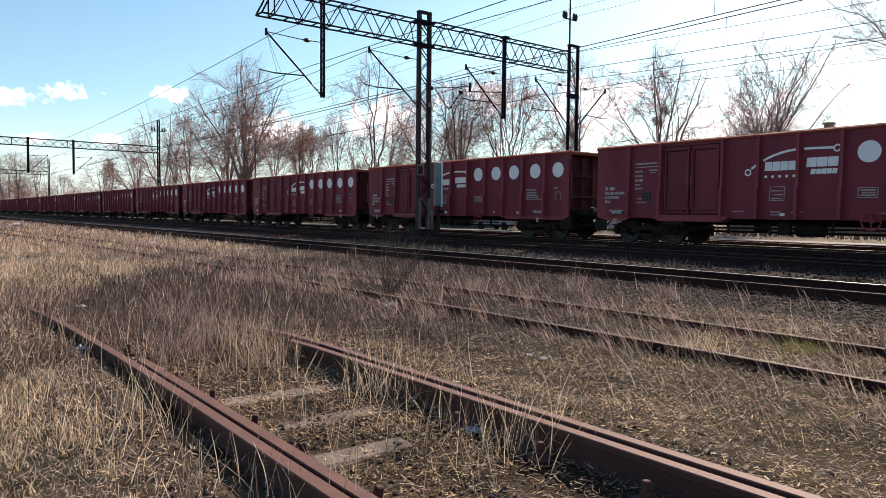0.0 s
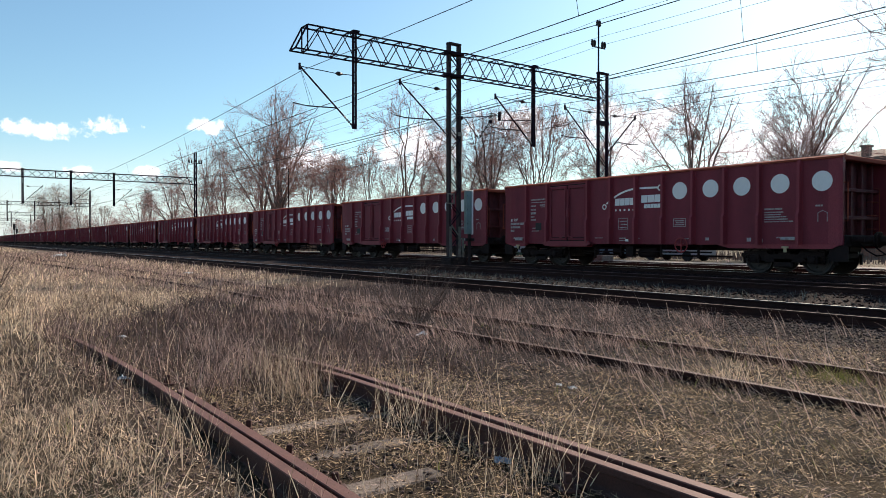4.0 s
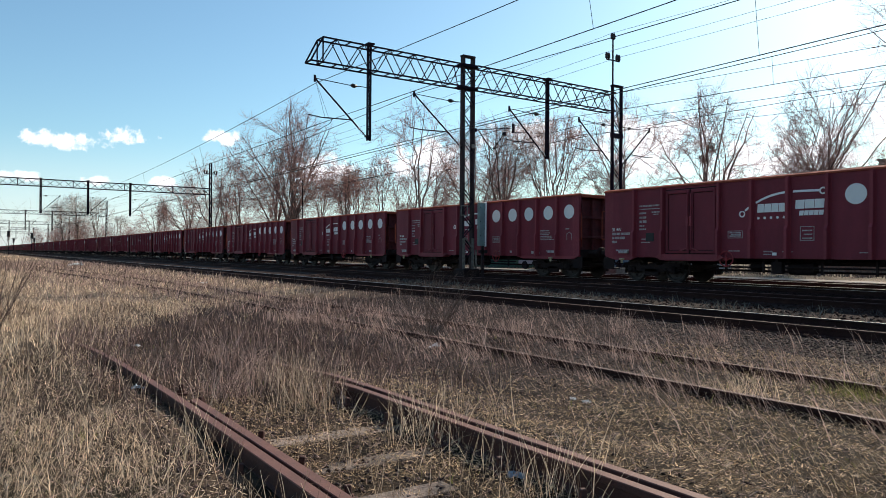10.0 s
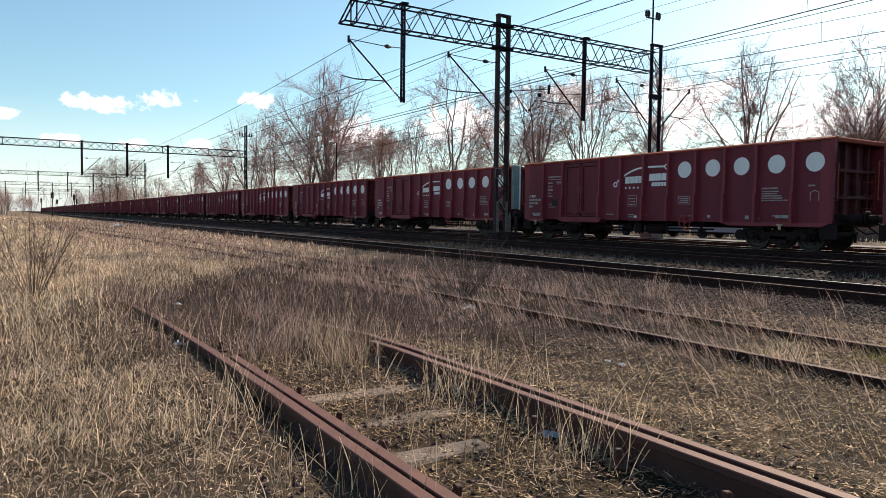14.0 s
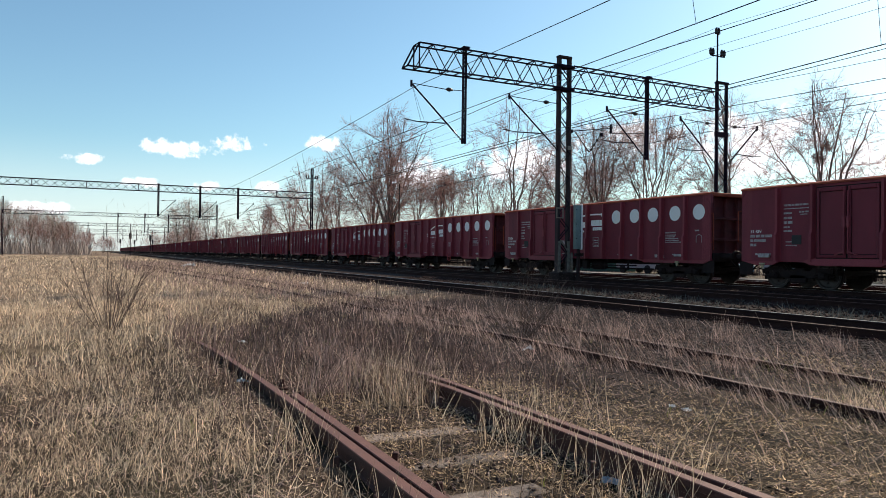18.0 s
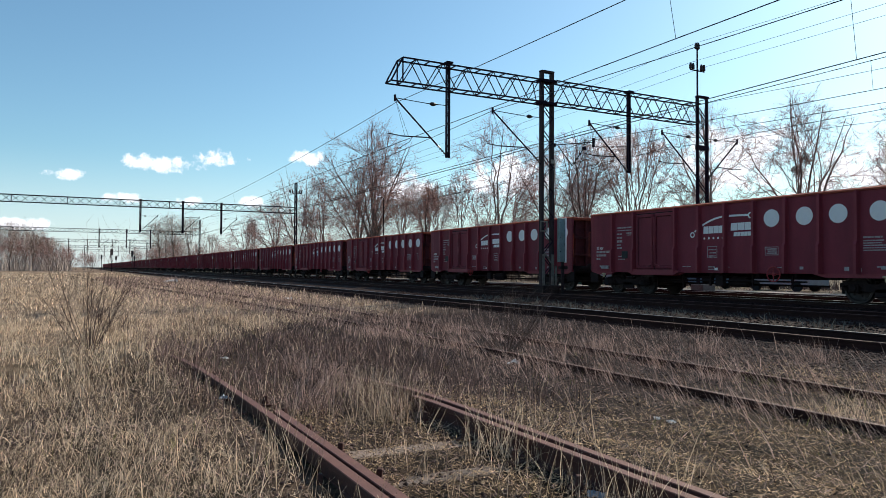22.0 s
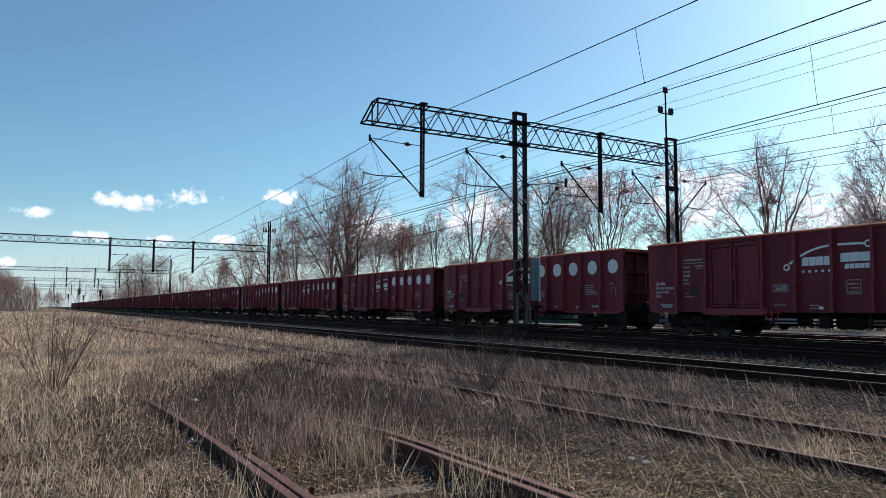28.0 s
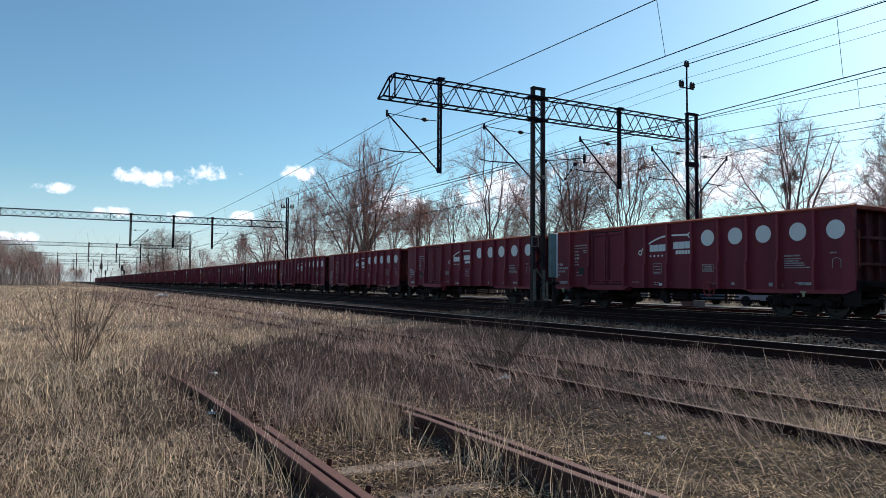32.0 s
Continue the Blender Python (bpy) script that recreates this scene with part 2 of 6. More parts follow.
def stem_mat(name, dry, dark, through=0.35, scale=0.9, scatter=0.4):
    """Thin dead stems: colour varied from stem to stem and in patches, part of the light passing through."""
    m = bpy.data.materials.new(name)
    m.use_nodes = True
    t = m.node_tree
    b = t.nodes["Principled BSDF"]
    b.inputs["Roughness"].default_value, b.inputs["Specular IOR Level"].default_value = 0.8, 0.15
    co = nd(t, "ShaderNodeTexCoord").outputs["Object"]
    n = nd(t, "ShaderNodeTexNoise", i0=co)
    n.inputs["Scale"].default_value, n.inputs["Detail"].default_value = scale, 5
    rnd = nd(t, "ShaderNodeNewGeometry").outputs["Random Per Island"]
    blend = nd(t, "ShaderNodeMath", operation="MULTIPLY_ADD", i0=rnd, i1=0.62, i2=n.outputs[0]).outputs[0]
    f = nd(t, "ShaderNodeMapRange", i0=blend, i1=0.70, i2=1.10).outputs[0]
    col = nd(t, "ShaderNodeMixRGB", i0=f, i1=(*dry, 1), i2=(*dark, 1)).outputs[0]
    k = nd(t, "ShaderNodeMapRange", i0=nd(t, "ShaderNodeMath", operation="FRACT", i0=nd(t, "ShaderNodeMath", operation="MULTIPLY", i0=rnd, i1=37.7).outputs[0]).outputs[0], i1=0.0, i2=1.0, i3=1 - scatter, i4=1 + scatter).outputs[0]
    col = nd(t, "ShaderNodeMixRGB", blend_type="MULTIPLY", i0=1.0, i1=col, i2=nd(t, "ShaderNodeCombineXYZ", i0=k, i1=k, i2=k).outputs[0]).outputs[0]
    t.links.new(col, b.inputs["Base Color"])
    tr = nd(t, "ShaderNodeBsdfTranslucent", i0=col)
    mx = nd(t, "ShaderNodeMixShader", i0=through, i1=b.outputs[0], i2=tr.outputs[0])
    t.links.new(mx.outputs[0], t.nodes["Material Output"].inputs[0])
    return m


M_STRAW = stem_mat("dry_straw", (0.80, 0.620, 0.445), (0.12, 0.080, 0.056), 0.30, scatter=0.5)
M_STRAWDULL = stem_mat("dull_dead_stems", (0.52, 0.365, 0.310), (0.045, 0.028, 0.024), 0.25, scatter=0.55)
M_STEMDARK = stem_mat("dark_dead_stems", (0.165, 0.110, 0.098), (0.028, 0.018, 0.016), 0.2, scatter=0.5)
M_MOSSY = stem_mat("mossy_golden_thatch", (0.56, 0.400, 0.245), (0.045, 0.029, 0.018), 0.2, scatter=0.6)
M_GREEN = stem_mat("green_grass", (0.20, 0.21, 0.06), (0.24, 0.20, 0.09), 0.35)
M_WEED = stem_mat("blue_green_weed", (0.088, 0.098, 0.096), (0.085, 0.075, 0.066), 0.3)
M_SHRUB = mat("shrub_stems", (0.105, 0.070, 0.058), 0.9, tint=(0.06, 0.040, 0.034), scale=3, bump=0, island=0.3)
# far wood twigs: distance haze is mixed into a paler grey colour
M_HAZEWOOD = mat("haze_pale_thicket", (0.36, 0.30, 0.265), 0.95, tint=(0.24, 0.195, 0.17), scale=0.4, bump=0, island=0.3)
M_STONE = mat("ballast_stone", (0.070, 0.046, 0.042), 0.92, tint=(0.018, 0.0115, 0.0105), scale=2, fine=60, bump=0.3, island=0.85)
M_STONEDARK = mat("dark_ballast_stone", (0.038, 0.021, 0.019), 0.92, tint=(0.018, 0.010, 0.0095), scale=2, fine=60, bump=0.3, island=0.45, spec=0.08)
M_TRASH = mat("pale_litter", (0.62, 0.62, 0.62), 0.7, scale=9)
M_TRASHBLUE = mat("grey_blue_litter", (0.22, 0.27, 0.32), 0.6, scale=9)
M_BRICK = mat("dull_brick_wall", (0.26, 0.15, 0.11), 0.9, scale=2, fine=30)
M_ROOF = mat("grey_brown_roofing", (0.20, 0.15, 0.12), 0.9, tint=(0.12, 0.09, 0.08), scale=3, fine=30)
M_GLASS = mat("dark_window_pane", (0.03, 0.035, 0.04), 0.12, scale=3, bump=0)
M_CARBLUE = mat("blue_grey_car_paint", (0.10, 0.16, 0.22), 0.3, scale=2, bump=0)
M_CARWHITE = mat("pale_car_paint", (0.34, 0.34, 0.35), 0.3, scale=2, bump=0)
M_TYRE = mat("tyre_rubber", (0.02, 0.02, 0.02), 0.9, scale=9)
M_CAN = mat("dark_green_panel", (0.04, 0.10, 0.075), 0.6, scale=2)
M_PAVE = mat("pale_gravel_road", (0.24, 0.21, 0.18), 0.95, tint=(0.14, 0.12, 0.10), scale=1.5, fine=30, bump=0.4)
M_SIGNALRED = mat("dark_signal_head", (0.012, 0.012, 0.014), 0.5, scale=5)


def ground_material():
    m = bpy.data.materials.new("railway_ground")
    m.use_nodes = True
    t = m.node_tree
    b = t.nodes["Principled BSDF"]
    b.inputs["Roughness"].default_value, b.inputs["Specular IOR Level"].default_value = 0.95, 0.1
    co = nd(t, "ShaderNodeTexCoord").outputs["Object"]
    x = nd(t, "ShaderNodeSeparateXYZ", i0=co).outputs[0]

    def nz(scale, detail=6.0):
        n = nd(t, "ShaderNodeTexNoise", i0=co)
        n.inputs["Scale"].default_value, n.inputs["Detail"].default_value = scale, detail
        return n.outputs[0]

    def rng(v, a, b_, c=0.0, d=1.0):
        return nd(t, "ShaderNodeMapRange", i0=v, i1=a, i2=b_, i3=c, i4=d).outputs[0]

    def mixc(f, a, b_):
        return nd(t, "ShaderNodeMixRGB", i0=f, i1=a, i2=b_).outputs[0]

    big, mid, fine = nz(0.35), nz(3.0), nz(45.0)
    thatch = mixc(rng(mid, 0.4, 0.62), (0.082, 0.058, 0.041, 1), (0.024, 0.016, 0.011, 1))
    thatch = mixc(rng(big, 0.5, 0.68, 0, 0.5), thatch, (0.075, 0.068, 0.034, 1))
    soil = mixc(rng(mid, 0.4, 0.62), (0.030, 0.018, 0.016, 1), (0.012, 0.007, 0.0065, 1))
    bal = mixc(rng(mid, 0.4, 0.65), (0.030, 0.017, 0.015, 1), (0.013, 0.0075, 0.007, 1))
    wob = nd(t, "ShaderNodeMath", operation="MULTIPLY_ADD", i0=nz(0.8), i1=2.4, i2=x).outputs[0]
    y = nd(t, "ShaderNodeSeparateXYZ", i0=co).outputs[1]
    wy = nd(t, "ShaderNodeMath", operation="MULTIPLY_ADD", i0=nz(0.9), i1=5.0, i2=y).outputs[0]
    mossy = mixc(rng(mid, 0.4, 0.62), (0.042, 0.027, 0.014, 1), (0.013, 0.008, 0.005, 1))
    soil = mixc(rng(wy, 6.4, 8.4), mossy, soil)
    col = mixc(rng(wob, 2.2, 4.2), thatch, soil)
    mat_far = mixc(rng(mid, 0.38, 0.64), (0.30, 0.215, 0.150, 1), (0.115, 0.078, 0.054, 1))
    wl = nd(t, "ShaderNodeMath", operation="MULTIPLY_ADD", i0=rng(x, 0.5, 5.0), i1=-8.0, i2=wy).outputs[0]
    col = mixc(rng(wl, 11.5, 17.5, 0.0, 0.85), col, mat_far)
    col = mixc(rng(wob, 10.9, 12.0), col, bal)
    col = mixc(rng(wob, 29.2, 30.4), col, mixc(rng(mid, 0.4, 0.6), (0.17, 0.14, 0.10, 1), (0.10, 0.08, 0.055, 1)))
    g = rng(fine, 0.3, 0.7, 0.62, 1.3)
    col = nd(t, "ShaderNodeMixRGB", blend_type="MULTIPLY", i0=1.0, i1=col, i2=nd(t, "ShaderNodeCombineXYZ", i0=g, i1=g, i2=g).outputs[0]).outputs[0]
    t.links.new(col, b.inputs["Base Color"])
    bp = nd(t, "ShaderNodeBump", i0=0.8, i1=0.03)
    t.links.new(fine, bp.inputs["Height"])
    t.links.new(bp.outputs[0], b.inputs["Normal"])
    return m


M_GROUND = ground_material()


# ---- mesh helpers ----
class Shape:
    """Collects vertices and faces of one part; mats: a slot number per face."""

    def __init__(self):
        self.v, self.f, self.m = [], [], []

    def clear(self):
        self.v, self.f, self.m = [], [], []

    def add(self, verts, faces, slot=0):
        n = len(self.v)
        self.v += [tuple(p) for p in verts]
        self.f += [tuple(i + n for i in face) for face in faces]
        self.m += [slot] * len(faces)
        return self

    def box(self, x0, x1, y0, y1, z0, z1, slot=0, bevel=0.0):
        b = min(bevel, (x1 - x0) / 3, (y1 - y0) / 3, (z1 - z0) / 3)
        if b <= 0:
            v = [(x, y, z) for x in (x0, x1) for y in (y0, y1) for z in (z0, z1)]
            return self.add(v, [(0, 1, 3, 2), (4, 6, 7, 5), (0, 4, 5, 1), (2, 3, 7, 6), (0, 2, 6, 4), (1, 5, 7, 3)], slot)
        v, at = [], {}
        for i, x in enumerate((x0, x1)):
            for j, y in enumerate((y0, y1)):
                for k, z in enumerate((z0, z1)):
                    sx, sy, sz = (b, -b)[i], (b, -b)[j], (b, -b)[k]
                    for a, p in enumerate(((x, y + sy, z + sz), (x + sx, y, z + sz), (x + sx, y + sy, z))):
                        at[i, j, k, a] = len(v)
                        v.append(p)
        f = []
        for i in (0, 1):
            f.append([at[i, 0, 0, 0], at[i, 0, 1, 0], at[i, 1, 1, 0], at[i, 1, 0, 0]])
            f.append([at[0, i, 0, 1], at[1, i, 0, 1], at[1, i, 1, 1], at[0, i, 1, 1]])
            f.append([at[0, 0, i, 2], at[0, 1, i, 2], at[1, 1, i, 2], at[1, 0, i, 2]])
            for j in (0, 1):
                f.append([at[i, j, 0, 0], at[i, j, 1, 0], at[i, j, 1, 1], at[i, j, 0, 1]])
                f.append([at[i, 0, j, 0], at[i, 1, j, 0], at[i, 1, j, 2], at[i, 0, j, 2]])
                f.append([at[0, i, j, 1], at[1, i, j, 1], at[1, i, j, 2], at[0, i, j, 2]])
                for k in (0, 1):
                    f.append([at[i, j, k, 0], at[i, j, k, 1], at[i, j, k, 2]])
        return self.add(v, f, slot)

    def prism(self, outline, axis, a, b, slot=0):
        """A closed outline in the two other axes, drawn out along axis from a to b."""
        n = len(outline)
        put = {"x": lambda p, q: (q, p[0], p[1]), "y": lambda p, q: (p[0], q, p[1]), "z": lambda p, q: (p[0], p[1], q)}[axis]
        v = [put(p, q) for q in (a, b) for p in outline]
        f = [(i, (i + 1) % n, n + (i + 1) % n, n + i) for i in range(n)] + [tuple(range(n))[::-1], tuple(range(n, 2 * n))]
        return self.add(v, f, slot)

    def tube(self, p, q, r, r2=None, n=6, slot=0, caps=True):
        p, q = Vector(p), Vector(q)
        w = (q - p).normalized()
        a = w.orthogonal().normalized()
        b = w.cross(a)
        v = []
        for c, rad in ((p, r), (q, r if r2 is None else r2)):
            v += [c + rad * (math.cos(2 * math.pi * i / n) * a + math.sin(2 * math.pi * i / n) * b) for i in range(n)]
        f = [(i, (i + 1) % n, n + (i + 1) % n, n + i) for i in range(n)]
        if caps:
            f += [tuple(range(n))[::-1], tuple(range(n, 2 * n))]
        return self.add(v, f, slot)

    def path(self, pts, r, n=5, slot=0):
        """One bent tube through the points."""
        pts = [Vector(p) for p in pts]
        v, ref = [], None
        for k, p in enumerate(pts):
            w = (pts[min(k + 1, len(pts) - 1)] - pts[max(k - 1, 0)]).normalized()
            a = w.orthogonal().normalized() if ref is None else (ref - w * ref.dot(w)).normalized()
            ref = a
            b = w.cross(a)
            v += [p + r * (math.cos(2 * math.pi * i / n) * a + math.sin(2 * math.pi * i / n) * b) for i in range(n)]
        f = [(k * n + i, k * n + (i + 1) % n, (k + 1) * n + (i + 1) % n, (k + 1) * n + i) for k in range(len(pts) - 1) for i in range(n)]
        return self.add(v, f + [tuple(range(n))[::-1], tuple(range(len(v) - n, len(v)))], slot)

    def lathe(self, profile, axis, c, n=20, slot=0):
        """Profile of (along, radius) turned round an axis through c."""
        v, f = [], []
        for a, r in profile:
            for i in range(n):
                s, t_ = r * math.cos(2 * math.pi * i / n), r * math.sin(2 * math.pi * i / n)
                v.append({"x": (c[0] + a, c[1] + s, c[2] + t_), "y": (c[0] + s, c[1] + a, c[2] + t_), "z": (c[0] + s, c[1] + t_, c[2] + a)}[axis])
        for k in range(len(profile) - 1):
            f += [(k * n + i, k * n + (i + 1) % n, (k + 1) * n + (i + 1) % n, (k + 1) * n + i) for i in range(n)]
        f += [tuple(range(n))[::-1], tuple(range((len(profile) - 1) * n, len(profile) * n))]
        return self.add(v, f, slot)

    def bar(self, p, q, w, h=None, slot=0):
        """A straight bar of square section from p to q."""
        p, q = Vector(p), Vector(q)
        d = (q - p).normalized()
        a = d.cross(Vector((0, 0, 1)))
        a = a.normalized() if a.length > 1e-3 else Vector((1, 0, 0))
        b = d.cross(a)
        h = h or w
        v = [c + sx * a * w / 2 + sy * b * h / 2 for c in (p, q) for sx, sy in ((-1, -1), (1, -1), (1, 1), (-1, 1))]
        return self.add(v, [(0, 1, 5, 4), (1, 2, 6, 5), (2, 3, 7, 6), (3, 0, 4, 7), (3, 2, 1, 0), (4, 5, 6, 7)], slot)


def mesh_of(name, shape, materials, smooth=False):
    me = bpy.data.meshes.new(name)
    me.from_pydata(shape.v, [], shape.f)
    for m in materials if isinstance(materials, (list, tuple)) else [materials]:
        me.materials.append(m)
    if any(shape.m):
        me.polygons.foreach_set("material_index", shape.m)
    if smooth:
        me.polygons.foreach_set("use_smooth", [True] * len(me.polygons))
    bm = bmesh.new()
    bm.from_mesh(me)
    bmesh.ops.recalc_face_normals(bm, faces=bm.faces)
    bm.to_mesh(me)
    bm.free()
    return me


def part(name, shape, material, parent=None, label="", smooth=False):
    ob = new(name, mesh_of(name, shape, material, smooth))
    ob.parent = parent
    if label:
        tagged(ob, label)
    return ob


def piece(name, mesh, parent, m):
    """A further piece on a mesh that is already there."""
    ob = new(name, mesh)
    ob.parent = parent
    ob.matrix_basis = m
    return ob


def thing(name, m, label, category, group="", kind=""):
    ob = tagged(new(name), label, category, group, kind)
    ob.matrix_basis = m
    return ob


def bulk(name, verts, faces, material, smooth=False):
    """A large mesh from arrays: faces all with the same number of corners."""
    me = bpy.data.meshes.new(name)
    n, k = faces.shape
    me.vertices.add(len(verts))
    me.vertices.foreach_set("co", np.ascontiguousarray(verts, dtype=np.float32).ravel())
    me.loops.add(n * k)
    me.loops.foreach_set("vertex_index", np.ascontiguousarray(faces, dtype=np.int32).ravel())
    me.polygons.add(n)
    me.polygons.foreach_set("loop_start", np.arange(0, n * k, k, dtype=np.int32))
    me.polygons.foreach_set("loop_total", np.full(n, k, dtype=np.int32))
    if smooth:
        me.polygons.foreach_set("use_smooth", np.ones(n, dtype=bool))
    me.update(calc_edges=True)
    me.materials.append(material)
    return me


# ---- ground ----
PROFILE_X = [-3000, 0.2, 0.8, 1.25, 1.4, 2.82, 3.0, 3.4, 4.0, 5.2, 8.0, 9.6, 10.4, 13.2, 14.2, 15.3, 23.2, 24.2, 28.5, 30, 3000]
PROFILE_Z = [0.0, 0.0, 0.06, 0.075, 0.04, 0.04, 0.075, 0.06, -0.02, 0.0, 0.0, 0.02, 0.07, 0.07, 0.07, 0.19, 0.20, 0.19, 0.19, 0.15, 0.15]


def lumps(x, y):
    return (0.03 * np.sin(1.7 * x + 0.6 * y) * np.sin(0.9 * y - 0.5 * x) + 0.018 * np.sin(4.1 * x + 1.3) * np.sin(3.3 * y + 0.4 * x)) * np.clip((np.abs(x - 20) - 10.8) / 9, 0, 1)


def ground_z(x, y):
    x, y = np.asarray(x, float), np.asarray(y, float)
    b = -0.0055 * np.clip(y - 4, 0, 14) ** 2 - 0.154 * np.maximum(y - 18, 0)
    bank = 0.085 * np.exp(-((x - 1.02 - b) / 0.36) ** 2) * np.clip((y - 2.2) / 4.5, 0, 1) * (y < 30)
    return bank + np.interp(x, PROFILE_X, PROFILE_Z) + np.where((x > 0.7) & (x < 3.4), 0.5, 1.0) * lumps(x, y) * np.exp(-np.hypot(x, y) / 60)


def build_ground():
    xs = np.unique(np.concatenate([np.linspace(-12, 32, 177), -12 - np.geomspace(0.5, 2900, 40), 32 + np.geomspace(0.5, 2900, 40)]))
    ys = np.unique(np.concatenate([np.linspace(-8, 40, 161), 40 + np.geomspace(0.6, 2900, 46), -8 - np.geomspace(0.6, 2900, 30)]))
    gx, gy = np.meshgrid(xs, ys)
    v = np.stack([gx, gy, ground_z(gx, gy)], -1).reshape(-1, 3)
    i = np.arange(len(xs) - 1)[None] + len(xs) * np.arange(len(ys) - 1)[:, None]
    f = np.stack([i, i + 1, i + 1 + len(xs), i + len(xs)], -1).reshape(-1, 4)
    tagged(new("ground", bulk("ground", v, f, M_GROUND, True)), "dry trampled railway ground with thatch, soil and ballast", "ground", kind="structure")


build_ground()


# ---- tracks ----
def rail_outline(h):
    """The section of a rail with its head top at 0."""
    half = [(0.030, 0.0), (0.0335, -0.006), (0.033, -0.036), (0.010, -0.048), (0.008, -h + 0.032), (0.018, -h + 0.022), (0.062, -h + 0.010), (0.062, -h)]
    return half + [(-x, z) for x, z in half[::-1]]


def rail_run(name, pts, h, side, top, parent, label=""):
    """A rail swept along points of its head's middle."""
    out = rail_outline(h)
    n, s = len(out), Shape()
    for k, (x, y, z) in enumerate(pts):
        x0, y0 = pts[max(k - 1, 0)][:2]
        x1, y1 = pts[min(k + 1, len(pts) - 1)][:2]
        l = math.hypot(x1 - x0, y1 - y0)
        nx, ny = (y1 - y0) / l, -(x1 - x0) / l
        s.v += [(x + nx * a, y + ny * a, z + b) for a, b in out]
    for k in range(len(pts) - 1):
        for i in range(n):
            j = (i + 1) % n
            s.f.append((k * n + i, k * n + j, (k + 1) * n + j, (k + 1) * n + i))
            s.m.append(1 if i in (0, n - 1, n - 2) else 0)
    s.f += [tuple(range(n))[::-1], tuple(range(len(s.v) - n, len(s.v)))]
    s.m += [0, 0]
    return part(name, s, [side, top], parent, label)


def bend(y):
    """Sideways drift of the near siding, which curves away to the left."""
    d = min(max(y - 4.0, 0.0), 14.0)
    return -0.0055 * d * d - max(y - 18.0, 0.0) * 0.154


def sleeper_mesh(name, wide, long, thick, material):
    s = Shape()
    prof = [(-wide / 2, -thick), (-wide / 2, -0.03), (-wide / 2 + 0.035, 0.0), (wide / 2 - 0.035, 0.0), (wide / 2, -0.03), (wide / 2, -thick)]
    s.prism(prof, "x", -long / 2, long / 2)
    return mesh_of(name, s, material)


SLEEPER = sleeper_mesh("sleeper", 0.24, 2.45, 0.18, M_SLEEPER)
SLEEPERDARK = sleeper_mesh("sleeper", 0.25, 2.55, 0.16, M_RAILDARK)


def screw_mesh():
    s = Shape()
    s.box(-0.055, 0.055, -0.055, 0.055, 0.0, 0.02, bevel=0.006)
    s.lathe([(0.02, 0.032), (0.045, 0.03), (0.05, 0.018)], "z", (0, 0, 0), 8)
    s.box(-0.018, 0.018, -0.018, 0.018, 0.045, 0.095, bevel=0.005)
    return mesh_of("clamp_bolt", s, M_RUST)


def near_siding():
    t = thing("siding_track_near", pose(0, 0, 0), "rusty overgrown siding with check rails on worn concrete sleepers", "railway track", kind="structure")
    ys = [-9 + 0.75 * i for i in range(44)]
    sink = lambda y: -0.030 * min(max(y - 8.5, 0), 12)
    for x, dive in ((1.366, 0.03), (2.864, 0.03)):
        rail_run("rail", [(x + bend(y), y, 0.2 - dive * min(max(y - (8.6 if x < 2 else 5.9), 0), 9) * (1.0 if x < 2 else 1.7)) for y in ys], 0.15, M_RUST, M_RAILTOP, t)
    for x, flare, y0 in ((1.366 + 0.095, 0.012, 5.60), (2.864 - 0.112, -0.03, 5.72)):
        pts = [(x + bend(y), y, 0.195) for y in [-9 + 0.5 * i for i in range(27)]]
        pts += [(x + bend(y0 - 0.4), y0 - 0.4, 0.195), (x + flare * 0.5 + bend(y0), y0 - 0.1, 0.195), (x + flare * 0.8 + bend(y0), y0, 0.193)]
        pts = [p for p in pts if p[1] < y0 - 0.5] + pts[-3:]
        rail_run("check_rail", pts, 0.15, M_RUST, M_RAILTOP, t, "rusty check rail inside the running rail")
    screw = screw_mesh()
    rnd = random.Random(4)
    for i in range(-12, 40):
        y = 3.24 + 0.66 * i
        if y > 20:
            break
        cx = 2.115 + bend(y)
        piece("sleeper", SLEEPER, t, pose(cx, y + rnd.uniform(-0.03, 0.03), 0.046 + rnd.uniform(-0.022, 0.004) + sink(y) - 0.045 * (y > 5.7), rnd.uniform(-1, 1), rnd.uniform(-0.5, 0.5), rnd.uniform(-2, 2)))
        if y < 7:
            for x in (1.366 + 0.255, 2.864 - 0.265, 1.366 - 0.10, 2.864 + 0.10):
                piece("clamp_bolt", screw, t, pose(x + bend(y), y + rnd.uniform(-0.03, 0.03), 0.05 + sink(y), rnd.uniform(-8, 8), rnd.uniform(-8, 8), rnd.uniform(0, 90)))


def plain_track(name, cx, top, label, h, side, head, y1, shift=None, sleepers=None, near=90):
    t = thing(name, pose(0, 0, 0), label, "railway track", kind="structure")
    shift = shift or (lambda y: 0.0)
    ys = [-60, -30, -15] + [-10 + 2.5 * i for i in range(24)] + [60, 90, 140, 200, 300, 450, 700, 1000, 1400]
    ys = [y for y in ys if y <= y1]
    for dx, hd in zip((-0.751, 0.751), head if isinstance(head, tuple) else (head, head)):
        rail_run("rail", [(cx + dx + shift(y), y, top) for y in ys], h, side, hd, t)
    if sleepers:
        rnd = random.Random(int(cx * 10))
        for i in range(near):
            y = -6 + 0.65 * i
            piece("sleeper", sleepers, t, pose(cx + shift(y), y, top - h - 0.012 + rnd.uniform(-0.01, 0.005), 0, 0, rnd.uniform(-0.8, 0.8)))


